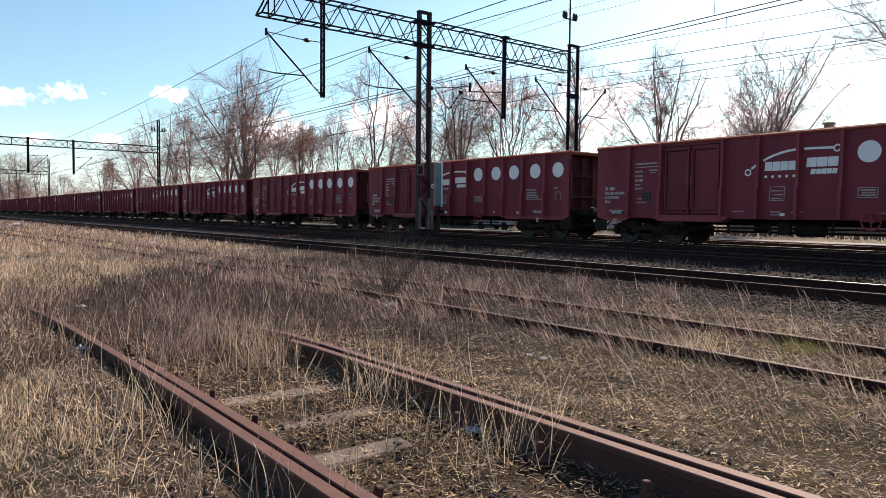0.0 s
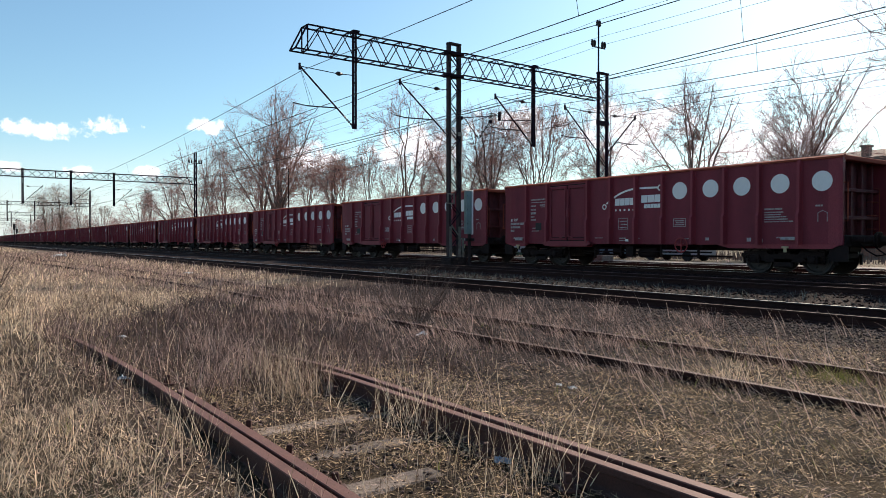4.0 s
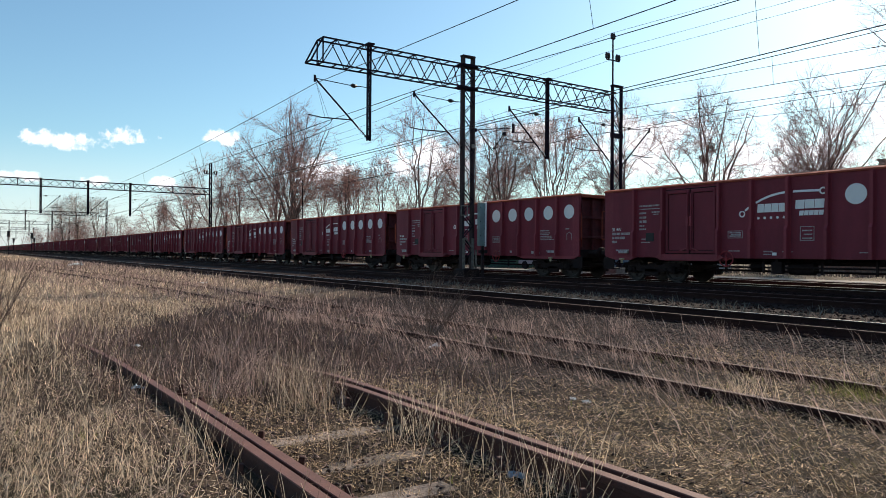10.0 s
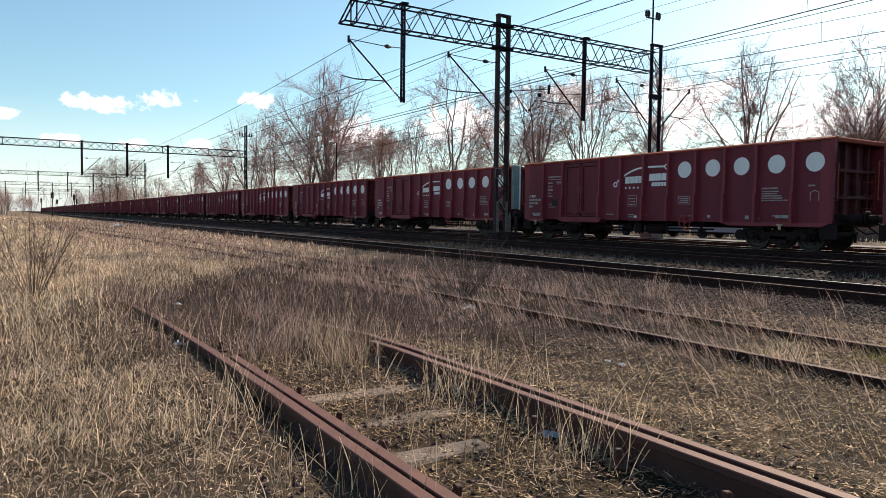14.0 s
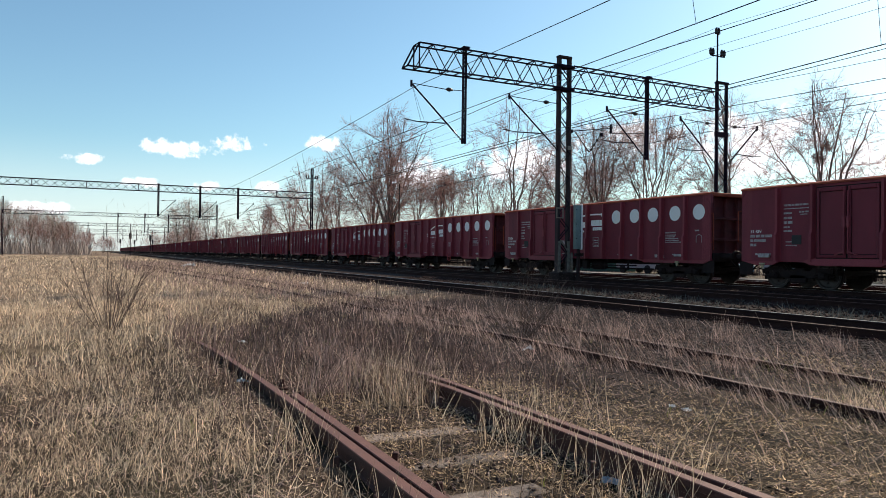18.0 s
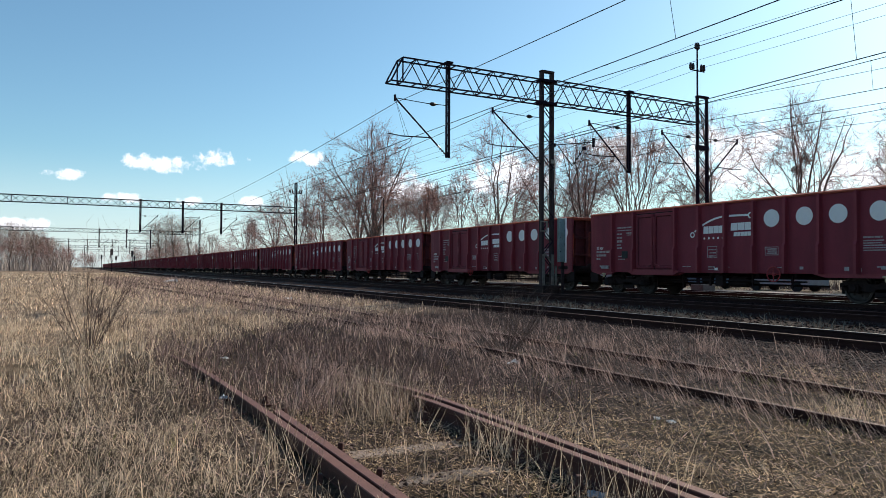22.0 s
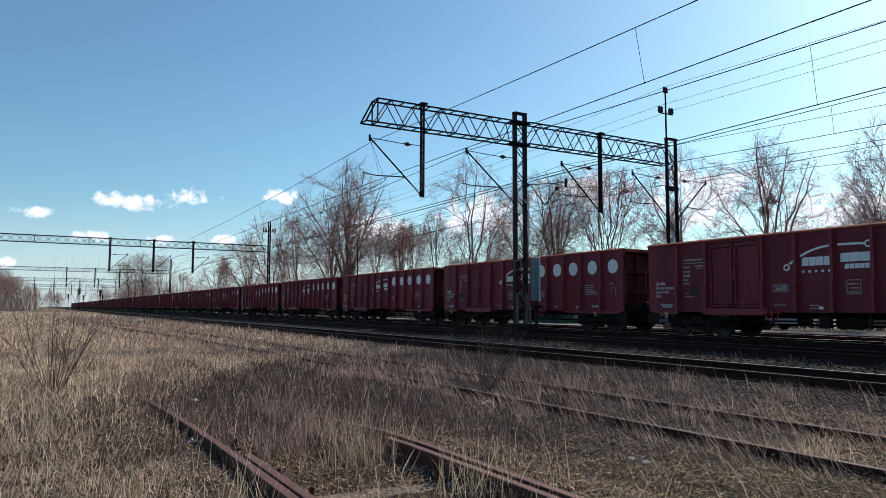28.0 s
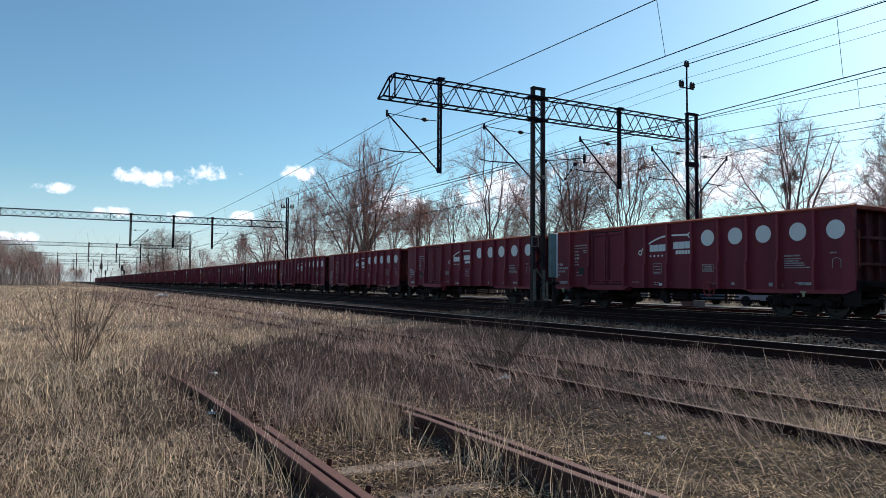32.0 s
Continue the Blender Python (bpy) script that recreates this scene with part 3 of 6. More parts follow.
near_siding()
plain_track("siding_track_second", 6.551, 0.085, "overgrown dark rusty siding half buried in grass", 0.15, M_RAILDARK, M_RUST, 140, lambda y: -0.0012 * max(y - 9, 0) ** 2 if y < 40 else -1.15 - 0.075 * (y - 40))
plain_track("station_track_one", 11.83, 0.226, "dark station track with tall exposed rails", 0.16, M_RAILDARK, (M_RUST, M_SHINE), 1400, sleepers=SLEEPERDARK)
plain_track("station_track_two", 16.53, 0.345, "dark station track on dark ballast", 0.16, M_RAILDARK, (M_RUST, M_RAILTOP), 1400, sleepers=SLEEPERDARK)
plain_track("train_track", 21.62, 0.355, "main track with polished rail heads under the train", 0.16, M_RAILDARK, M_SHINE, 1400, sleepers=SLEEPERDARK)
plain_track("station_track_far", 26.40, 0.350, "main track behind the train", 0.16, M_RAILDARK, M_SHINE, 1400, sleepers=SLEEPERDARK, near=60)


# ---- freight wagons ----
PITCH, HALF, WIDE = 15.74, 7.18, 1.42
# distances of the side ribs from the wagon's leading end
RIBS = [1.18, 2.42, 3.58, 4.74, 5.93, 7.10, 8.26, 9.40, 11.62, 12.88]
DISCS = [0.57, 1.80, 3.03, 4.13, 5.30]
SILL, RIM = 0.90, 3.40


def wheelset_mesh():
    s = Shape()
    for sx in (-1, 1):
        prof = [(-0.07, 0.10), (-0.07, 0.36), (-0.065, 0.485), (-0.035, 0.485), (-0.03, 0.462), (0.065, 0.455), (0.065, 0.39), (0.03, 0.36), (0.025, 0.14), (0.09, 0.12), (0.09, 0.08)]
        s.lathe([(sx * a, r) for a, r in prof], "x", (sx * 0.75, 0, 0), 28)
        for k in range(6):
            a = k * math.pi / 3
            s.box(sx * 0.785 - 0.006, sx * 0.785 + 0.006, 0.24 * math.cos(a) - 0.03, 0.24 * math.cos(a) + 0.03, 0.24 * math.sin(a) - 0.03, 0.24 * math.sin(a) + 0.03, 1)
    s.lathe([(-0.95, 0.075), (-0.70, 0.09), (0.70, 0.09), (0.95, 0.075)], "x", (0, 0, 0), 12)
    return mesh_of("wheelset", s, [M_TREAD, M_UNDER])


def bogie_shape():
    s = Shape()
    for sx in (-1, 1):
        x0, x1 = sorted((sx * 0.93, sx * 1.07))
        s.prism([(-1.25, 0.10), (-1.25, 0.22), (-0.55, 0.24), (-0.45, 0.14), (0.45, 0.14), (0.55, 0.24), (1.25, 0.22), (1.25, 0.10), (0.7, 0.05), (0.55, -0.10), (-0.55, -0.10), (-0.7, 0.05)], "x", x0, x1)
        for sy in (-0.9, 0.9):
            s.box(x0 - 0.04, x1 + 0.04, sy - 0.16, sy + 0.16, -0.14, 0.12, bevel=0.03)
            s.lathe([(0, 0.12), (sx * 0.07, 0.11), (sx * 0.09, 0.06)], "x", (sx * 1.09, sy, 0), 12)
            for k in (-0.26, 0.26):
                for ring in range(4):
                    s.lathe([(0, 0.075), (0.03, 0.085), (0.05, 0.075)], "z", (sx * 1.0, sy + k, -0.08 + 0.07 * ring), 10)
        s.box(x0, x1, -0.30, 0.30, -0.26, 0.02, bevel=0.03)
    s.box(-1.0, 1.0, -0.20, 0.20, 0.00, 0.22, bevel=0.03)
    for sy in (-1.32, 1.32):
        s.box(-1.0, 1.0, sy - 0.05, sy + 0.05, 0.02, 0.16)
    for sy in (-1.42, -0.40, 0.40, 1.42):
        for sx in (-1, 1):
            s.box(sx * 0.75 - 0.05, sx * 0.75 + 0.05, sy - 0.035, sy + 0.035, -0.18, 0.12, bevel=0.015)
    return s


def text_bars(rows, parent, name="stencilled_writing", label="rows of small white stencilled lines", material=None):
    """Rows of unreadable writing: (distance, z, length, height), broken into dashes; depth just proud of the side sheet."""
    s = Shape()
    rnd = random.Random(9)
    for d, z, l, h in rows:
        a = 0.0
        while a < l - 0.02:
            w = min(rnd.uniform(1.2, 3.2) * h, l - a)
            y = -HALF + d - a
            s.box(-WIDE - 0.006, -WIDE - 0.001, y - w, y, z, z + h)
            a += w + 0.35 * h
    return tagged(part(name, s, material or M_FADED, parent, label), kind="stuff")


def letters(text, size):
    """A flat lettering mesh facing the near side, its lines running along the wagon."""
    cu = bpy.data.curves.new("lettering", "FONT")
    cu.body, cu.size, cu.extrude = text, size, 0.002
    ob = bpy.data.objects.new("lettering", cu)
    me = bpy.data.meshes.new_from_object(ob)
    me.materials.append(M_WHITE)
    bpy.data.objects.remove(ob)
    return me


LETTERS = letters("31 RIV", 0.165)


def build_wagon(wheel_at, marks, shift):
    w = thing("freight_wagon", pose(0, 0, 0), "dark oxide-red open freight wagon with five white discs", "freight wagon", "wagons of the goods train")
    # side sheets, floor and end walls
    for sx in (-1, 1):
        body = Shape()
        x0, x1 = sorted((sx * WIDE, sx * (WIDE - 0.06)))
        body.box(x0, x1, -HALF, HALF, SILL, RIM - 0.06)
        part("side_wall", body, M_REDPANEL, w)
    body = Shape()
    body.box(-WIDE + 0.06, WIDE - 0.06, -HALF + 0.40, HALF - 0.40, SILL + 0.10, SILL + 0.22)
    part("floor", body, M_DUSTY, w)
    for sy in (-1, 1):
        e = Shape()
        y0, y1 = sorted((sy * (HALF - 0.46), sy * (HALF - 0.40)))
        e.box(-WIDE + 0.06, WIDE - 0.06, y0, y1, SILL + 0.1, RIM - 0.06)
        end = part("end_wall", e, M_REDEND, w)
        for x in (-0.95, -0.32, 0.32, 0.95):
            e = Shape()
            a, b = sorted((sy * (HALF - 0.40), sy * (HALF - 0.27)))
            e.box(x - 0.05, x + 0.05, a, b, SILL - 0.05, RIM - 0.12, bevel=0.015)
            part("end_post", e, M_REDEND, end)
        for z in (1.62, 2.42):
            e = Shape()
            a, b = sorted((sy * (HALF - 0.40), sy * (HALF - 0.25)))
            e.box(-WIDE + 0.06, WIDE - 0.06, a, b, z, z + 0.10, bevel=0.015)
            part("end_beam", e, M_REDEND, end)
        y = sy * (HALF - 0.20)
        for x in (-1.12, 1.12):
            g = Shape()
            g.path([(x, y - sy * 0.1, 1.25), (x, y + sy * 0.06, 1.28), (x, y + sy * 0.06, 2.55), (x, y - sy * 0.1, 2.58)], 0.014)
            part("grab_rail", g, M_REDTOP, end, "worn red steel grab rail")
        for z in (1.35, 1.75, 2.15):
            g = Shape()
            g.path([(0.62, y - sy * 0.08, z), (0.62, y + sy * 0.04, z), (1.02, y + sy * 0.04, z), (1.02, y - sy * 0.08, z)], 0.012)
            part("step", g, M_REDTOP, end, "worn red steel step")
        g = Shape()
        g.path([(-WIDE - 0.01, sy * (HALF + 0.02), 1.55), (-WIDE - 0.01, sy * (HALF + 0.14), 1.55), (-WIDE - 0.01, sy * (HALF + 0.14), 2.62), (-WIDE - 0.01, sy * (HALF + 0.02), 2.62)], 0.016)
        part("grab_rail", g, M_REDTOP, end, "worn red steel grab rail")
        for sx in (-1, 1):
            c = Shape()
            x0, x1 = sorted((sx * WIDE, sx * (WIDE - 0.10)))
            a, b = sorted((sy * HALF, sy * (HALF - 0.42)))
            c.box(x0, x1, a, b, SILL, RIM - 0.06, bevel=0.02)
            c.prism([(sy * HALF, RIM - 0.06), (sy * (HALF + 0.0), RIM - 0.40), (sy * (HALF - 0.18), RIM - 0.06)], "x", x0 - 0.02, x1 + 0.02)
            part("corner_post", c, M_RED, w)
        # headstock, buffers, coupling
        h = Shape()
        a, b = sorted((sy * (HALF - 0.42), sy * (HALF + 0.02)))
        h.box(-1.28, 1.28, a, b, 0.84, 1.16, bevel=0.02)
        a, b = sorted((sy * (HALF - 0.40), sy * (HALF + 0.12)))
        h.box(-1.36, -1.02, a, b, 0.42, 0.45)
        h.box(-1.36, -1.33, a, b, 0.42, 0.86)
        h.bar((-1.2, sy * (HALF - 0.1), 0.45), (-1.2, sy * (HALF - 0.35), 0.86), 0.03)
        part("headstock", h, M_UNDER, w)
        for x in (-0.875, 0.875):
            bf = Shape()
            bf.lathe([(0, 0.14), (sy * 0.02, 0.14), (sy * 0.03, 0.10), (sy * 0.34, 0.09), (sy * 0.36, 0.12), (sy * 0.60, 0.11), (sy * 0.61, 0.20), (sy * 0.635, 0.225), (sy * 0.66, 0.20)], "y", (x, sy * (HALF + 0.02), 1.03), 18)
            part("buffer", bf, M_UNDER, w)
        k = Shape()
        k.box(-0.06, 0.06, *sorted((sy * HALF, sy * (HALF + 0.35))), 0.95, 1.07, bevel=0.02)
        for q in range(3):
            k.tube((-0.05, sy * (HALF + 0.30 + 0.12 * q), 1.0 - 0.05 * q), (0.05, sy * (HALF + 0.42 + 0.12 * q), 0.93 - 0.05 * q), 0.03, n=8)
        for x in (-0.42, 0.34):
            k.path([(x, sy * (HALF + 0.0), 0.92), (x, sy * (HALF + 0.20), 0.72), (x * 0.9, sy * (HALF + 0.42), 0.58), (x * 0.7, sy * (HALF + 0.62), 0.62)], 0.024, n=6)
        part("screw_coupling", k, M_UNDER, w)
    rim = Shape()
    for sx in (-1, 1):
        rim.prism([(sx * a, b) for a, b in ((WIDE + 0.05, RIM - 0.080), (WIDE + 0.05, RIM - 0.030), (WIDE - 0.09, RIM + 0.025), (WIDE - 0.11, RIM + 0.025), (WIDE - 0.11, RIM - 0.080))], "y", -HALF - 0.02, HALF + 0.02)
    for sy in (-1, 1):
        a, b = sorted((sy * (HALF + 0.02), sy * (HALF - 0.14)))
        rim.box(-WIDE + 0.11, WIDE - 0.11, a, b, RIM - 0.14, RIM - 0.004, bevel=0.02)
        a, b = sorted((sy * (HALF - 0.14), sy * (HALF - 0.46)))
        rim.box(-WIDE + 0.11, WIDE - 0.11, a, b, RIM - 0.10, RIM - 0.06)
    part("top_rim", rim, M_REDTOP, w, "worn red top rim with sunlight painted into its colour")
    rib = Shape()
    zs = (SILL - 0.01, SILL + 0.86, SILL + 0.96, RIM - 0.075)
    sect = [[(-0.07, 0), (-0.066, -0.010), (-0.050, -0.010), (-0.043, -d), (0.043, -d), (0.050, -0.010), (0.066, -0.010), (0.07, 0)] for d in (0.215, 0.215, 0.155, 0.155)]
    for z, out in zip(zs, sect):
        rib.v += [(px, py, z) for px, py in out]
    n = 8
    rib.f = [(k * n + i, k * n + (i + 1) % n, (k + 1) * n + (i + 1) % n, (k + 1) * n + i) for k in range(3) for i in range(n)] + [tuple(range(n))[::-1], tuple(range(3 * n, 4 * n))]
    rib.m = [0] * len(rib.f)
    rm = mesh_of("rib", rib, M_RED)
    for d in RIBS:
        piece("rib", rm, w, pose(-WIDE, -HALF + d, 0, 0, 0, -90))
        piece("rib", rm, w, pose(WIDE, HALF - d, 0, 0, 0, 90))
    # sole bars with sloped ends
    for sx in (-1, 1):
        x0, x1 = sorted((sx * (WIDE - 0.01), sx * (WIDE - 0.14)))
        s = Shape()
        s.box(x0 + 0.012, x1 - 0.012, -HALF + 0.03, HALF - 0.03, SILL - 0.02, SILL + 0.02)
        for a, b in ((-HALF + 0.08, -HALF + 3.9), (-HALF + 9.1, -HALF + 12.0), (-HALF + 12.9, HALF - 0.08)):
            s.prism([(a, SILL - 0.02), (a + 0.25, SILL - 0.13), (b - 0.45, SILL - 0.13), (b, SILL - 0.02)], "x", x0, x1)
        part("sole_bar", s, M_RED, w)
    under = Shape()
    under.box(-0.35, 0.35, -HALF + 0.3, HALF - 0.3, SILL - 0.22, SILL + 0.1)
    for y in (-2.6, -1.2, 0.4, 1.8, 3.0):
        under.box(-1.25, 1.25, y - 0.05, y + 0.05, SILL - 0.12, SILL + 0.08)
    part("underframe", under, M_UNDER, w)
    gear = Shape()
    gear.lathe([(0, 0.16), (0.05, 0.19), (0.75, 0.19), (0.80, 0.16)], "y", (-0.85, -0.6, 0.58), 14)
    gear.lathe([(0, 0.13), (0.34, 0.15), (0.40, 0.10)], "y", (-0.8, 1.1, 0.62), 12)
    gear.path([(-1.1, -2.9, 0.62), (-1.1, 2.9, 0.60)], 0.03)
    gear.path([(-0.4, -3.2, 0.48), (-0.4, 3.4, 0.48)], 0.035)
    for y in (-2.4, -0.9, 0.9, 2.2):
        gear.bar((-1.1, y, 0.42), (-1.1, y, 0.84), 0.06)
    gear.box(-1.22, -1.02, 0.25, 0.60, 0.42, 0.80, bevel=0.02)
    part("brake_gear", gear, M_UNDER, w)
    # double door
    y1, y0 = -HALF + 9.48, -HALF + 11.54
    mid = (y0 + y1) / 2
    x = -WIDE
    # dark sheet behind the leaves stands in for shade in the gaps
    seam = Shape()
    seam.box(x - 0.012, x - 0.001, y1, y0, SILL + 0.10, RIM - 0.16)
    part("door_seam", seam, M_GAPSHADE, w, "dark sheet painted as shade in the door gaps")
    for a, b in ((y1 + 0.05, mid - 0.035), (mid + 0.035, y0 - 0.05)):
        s = Shape()
        s.box(x - 0.034, x - 0.013, a + 0.105, b - 0.105, SILL + 0.245, RIM - 0.345)
        for ya, yb in ((a, a + 0.085), (b - 0.085, b)):
            s.box(x - 0.080, x - 0.013, ya, yb, SILL + 0.13, RIM - 0.20, bevel=0.015)
        for za, zb in ((SILL + 0.13, SILL + 0.225), (RIM - 0.325, RIM - 0.20)):
            s.box(x - 0.078, x - 0.013, a + 0.085, b - 0.085, za, zb, bevel=0.015)
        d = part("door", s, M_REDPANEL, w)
        hs = Shape()
        inner = b - 0.03 if abs(b - mid) < abs(a - mid) else a + 0.03
        hs.tube((x - 0.115, inner, 1.15), (x - 0.115, inner, 3.05), 0.024, n=8)
        hs.box(x - 0.15, x - 0.06, inner - 0.05, inner + 0.05, 1.95, 2.28, bevel=0.015)
        hs.bar((x - 0.13, inner, 1.22), (x - 0.13, inner + (0.28 if inner > mid else -0.30), 1.12), 0.035)
        part("locking_bar", hs, M_RED, d)
    lip = Shape()
    lip.prism([(y1 - 0.34, SILL + 0.01), (y1 - 0.08, SILL - 0.11), (y0 + 0.08, SILL - 0.11), (y0 + 0.34, SILL + 0.01), (y0 + 0.12, SILL + 0.10), (y1 - 0.12, SILL + 0.10)], "x", -WIDE - 0.18, -WIDE - 0.001)
    part("door_sill", lip, M_RED, w, "folded red door sill")
    # white discs
    disc = Shape()
    disc.lathe([(-0.005, 0.288), (0.003, 0.288)], "x", (0, 0, 0), 40)
    dm = mesh_of("white_disc", disc, M_WHITE)
    for k, d in enumerate(DISCS):
        ob = piece("white_disc", dm, w, pose(-WIDE, -HALF + d - shift * k / 4, 2.70))
    tagged(ob, "flat white painted disc")
    # emblem: arc with ring ends, two bars of heavy strokes, a short bar, five dots
    em = Shape()
    x = -WIDE - 0.006

    def stroke(pts, wd):
        """One flat painted strip along points of distance and height."""
        v, f = [], []
        for k, p in enumerate(pts):
            q0, q1 = pts[max(k - 1, 0)], pts[min(k + 1, len(pts) - 1)]
            dy, dz = q1[0] - q0[0], q1[1] - q0[1]
            l = math.hypot(dy, dz)
            ny, nz_ = -dz / l * wd / 2, dy / l * wd / 2
            v += [(x + e, -HALF + p[0] + sg * ny, p[1] + sg * nz_) for e, sg in ((0, 1), (0, -1), (0.005, -1), (0.005, 1))]
        for k in range(len(pts) - 1):
            f += [(4 * k + i, 4 * k + (i + 1) % 4, 4 * k + 4 + (i + 1) % 4, 4 * k + 4 + i) for i in range(4)]
        em.add(v, f + [(3, 2, 1, 0), tuple(range(len(v) - 4, len(v)))])

    def arc(d):
        u = (d - 7.0) / 1.55
        return 2.88 - 0.52 * max(u, 0) ** 2.2 - 0.06 * max(-u, 0) ** 2
    for lo, hi in ((6.20, 6.98), (7.22, 8.16), (8.36, 8.52)):
        ds = [lo + (hi - lo) * i / 9 for i in range(10)]
        stroke([(d, arc(d)) for d in ds], 0.066)
        part("emblem_arc", em, M_WHITE, w, "white painted arc")
        em.clear()
    for d, z in ((6.10, arc(6.10) - 0.01), (8.62, arc(8.62) - 0.03)):
        stroke([(d + 0.085 * math.cos(q * math.pi / 8), z + 0.085 * math.sin(q * math.pi / 8)) for q in range(17)], 0.045)
        part("emblem_ring", em, M_WHITE, w, "white painted ring at the end of the arc")
        em.clear()
    for lo, hi, z0, z1, n in ((6.06, 6.92, 2.36, 2.62, 3), (7.20, 8.12, 2.30, 2.56, 4), (6.08, 6.80, 2.16, 2.30, 5)):
        step = (hi - lo) / n
        for i in range(n):
            em.prism([(-HALF + lo + i * step + a, b) for a, b in ((0.010, z0), (step - 0.006, z0), (step - 0.026, z1), (-0.010, z1))], "x", x, x + 0.005)
        part("emblem_bar", em, M_WHITE, w, "row of white painted blocks")
        em.clear()
    for i in range(5):
        em.lathe([(0, 0.042), (0.005, 0.042)], "x", (x, -HALF + 7.25 + 0.205 * i, 2.13), 12)
        part("emblem_dot", em, M_WHITE, w, "small white painted dot")
        em.clear()
    # stencils and plates
    text_bars([(2.28, 1.93, 0.55, 0.05), (2.28, 1.84, 0.60, 0.035), (2.28, 1.77, 0.52, 0.035), (2.28, 1.70, 0.68, 0.035), (2.28, 1.63, 0.72, 0.035), (2.28, 1.56, 0.88, 0.035)], w)
    tagged(piece("lettering", LETTERS, w, pose(-WIDE - 0.004, -HALF + 14.0, 1.85, 90, 0, -90)), "small white stencilled lettering", kind="stuff")
    st = [(14.0, 1.70, 0.86, 0.09), (14.0, 1.55, 0.62, 0.09), (14.0, 1.40, 0.24, 0.09), (13.8, 1.10, 0.62, 0.06)]
    text_bars([(d, z, l, h) for d, z, l, h in st], w)
    text_bars([(12.70, 2.70, 0.88, 0.06), (12.70, 2.60, 0.90, 0.03), (12.70, 2.44, 0.30, 0.06), (12.70, 2.28, 0.30, 0.07), (12.70, 2.12, 0.36, 0.09), (12.70, 1.99, 0.22, 0.05), (12.70, 1.86, 0.30, 0.06),
               (12.15, 2.47, 0.34, 0.05), (12.1, 2.40, 0.26, 0.03), (12.62, 1.52, 0.40, 0.035), (12.62, 1.40, 0.40, 0.035)], w)
    text_bars([(9.1, 1.10, 0.40, 0.03), (7.9, 1.08, 0.30, 0.04), (7.9, 1.00, 0.26, 0.03), (7.3, 1.08, 0.36, 0.025), (5.1, 1.06, 0.40, 0.03), (4.3, 1.02, 0.14, 0.09), (2.85, 0.98, 0.14, 0.12), (2.45, 0.96, 0.12, 0.10), (0.75, 1.98, 0.20, 0.05),
               (1.9, 1.08, 0.16, 0.04), (10.0, 1.05, 0.10, 0.05), (11.2, 1.05, 0.10, 0.05)], w)
    pl = Shape()
    pl.box(-WIDE - 0.02, -WIDE - 0.001, -HALF + 12.05, -HALF + 12.40, 1.45, 1.75, bevel=0.01)
    part("data_plate", pl, M_PLATE, w, "black document plate")
    for d0, d1, z0, z1 in marks:
        fr = Shape()
        for a, b, c, e_ in ((d0, d1, z0, z0 + 0.02), (d0, d1, z1 - 0.02, z1), (d0, d0 + 0.02, z0 + 0.02, z1 - 0.02), (d1 - 0.02, d1, z0 + 0.02, z1 - 0.02)):
            fr.box(x, x + 0.005, -HALF + a, -HALF + b, c, e_)
        for q in range(3):
            zz = z0 + 0.05 + q * (z1 - z0 - 0.08) / 3
            fr.box(x, x + 0.005, -HALF + d0 + 0.06, -HALF + d1 - 0.06 - 0.05 * (q % 2), zz, zz + 0.04)
        tagged(part("framed_mark", fr, M_FADED, w, "small white framed marking"), kind="stuff")
    wh = Shape()
    wh.box(x, x + 0.005, -HALF + 7.48, -HALF + 7.62, 0.98, 1.07)
    part("white_mark", wh, M_WHITE, w)
    wh = Shape()
    wh.path([(x, -HALF + 0.42, 1.55), (x, -HALF + 0.42, 1.80), (x, -HALF + 0.55, 1.86), (x, -HALF + 0.68, 1.80), (x, -HALF + 0.68, 1.55)], 0.012)
    part("hook_mark", wh, M_FADED, w)
    for d in (1.62, 13.50):
        ye = Shape()
        ye.box(-WIDE - 0.07, -WIDE + 0.02, -HALF + d - 0.10, -HALF + d + 0.10, 0.78, 0.84, bevel=0.015)
        ye.box(-WIDE - 0.05, -WIDE + 0.0, -HALF + d - 0.05, -HALF + d + 0.05, 0.66, 0.79, bevel=0.015)
        part("jacking_bracket", ye, M_YELLOW, w, "dull yellow jacking bracket")
        ye = Shape()
        ye.box(-WIDE - 0.10, -WIDE - 0.002, -HALF + d - 0.32, -HALF + d + 0.12, 1.02, 1.12, bevel=0.015)
        part("label_holder", ye, M_FADED, w, "pale metal label holder")
    hw = Shape()
    ring = [Vector((-WIDE - 0.12, -HALF + wheel_at + 0.24 * math.cos(a), 0.86 + 0.24 * math.sin(a))) for a in [i * math.pi / 8 for i in range(17)]]
    hw.path(ring, 0.022, n=6)
    for i in range(0, 16, 4):
        hw.tube(ring[i], (-WIDE - 0.12, -HALF + wheel_at, 0.86), 0.018)
    hw.lathe([(0, 0.06), (0.12, 0.05)], "x", (-WIDE - 0.13, -HALF + wheel_at, 0.86), 10)
    part("brake_hand_wheel", hw, M_WHEELRED, w, "bright red brake hand wheel")
    for sy in (-1, 1):
        b = part("bogie", bogie_shape(), M_UNDER, w)
        b.matrix_basis = pose(0, sy * 5.28, 0.46)
        for a in (-0.9, 0.9):
            piece("wheelset", WHEELS, b, pose(0, a, 0))
    return w


WHEELS = wheelset_mesh()
TRAIN_X, TRAIN_Z, SPEED, LEAD = 21.62, 0.355, 6.09, 18.3     # leading end of one wagon at 0 s
WAGONS = []


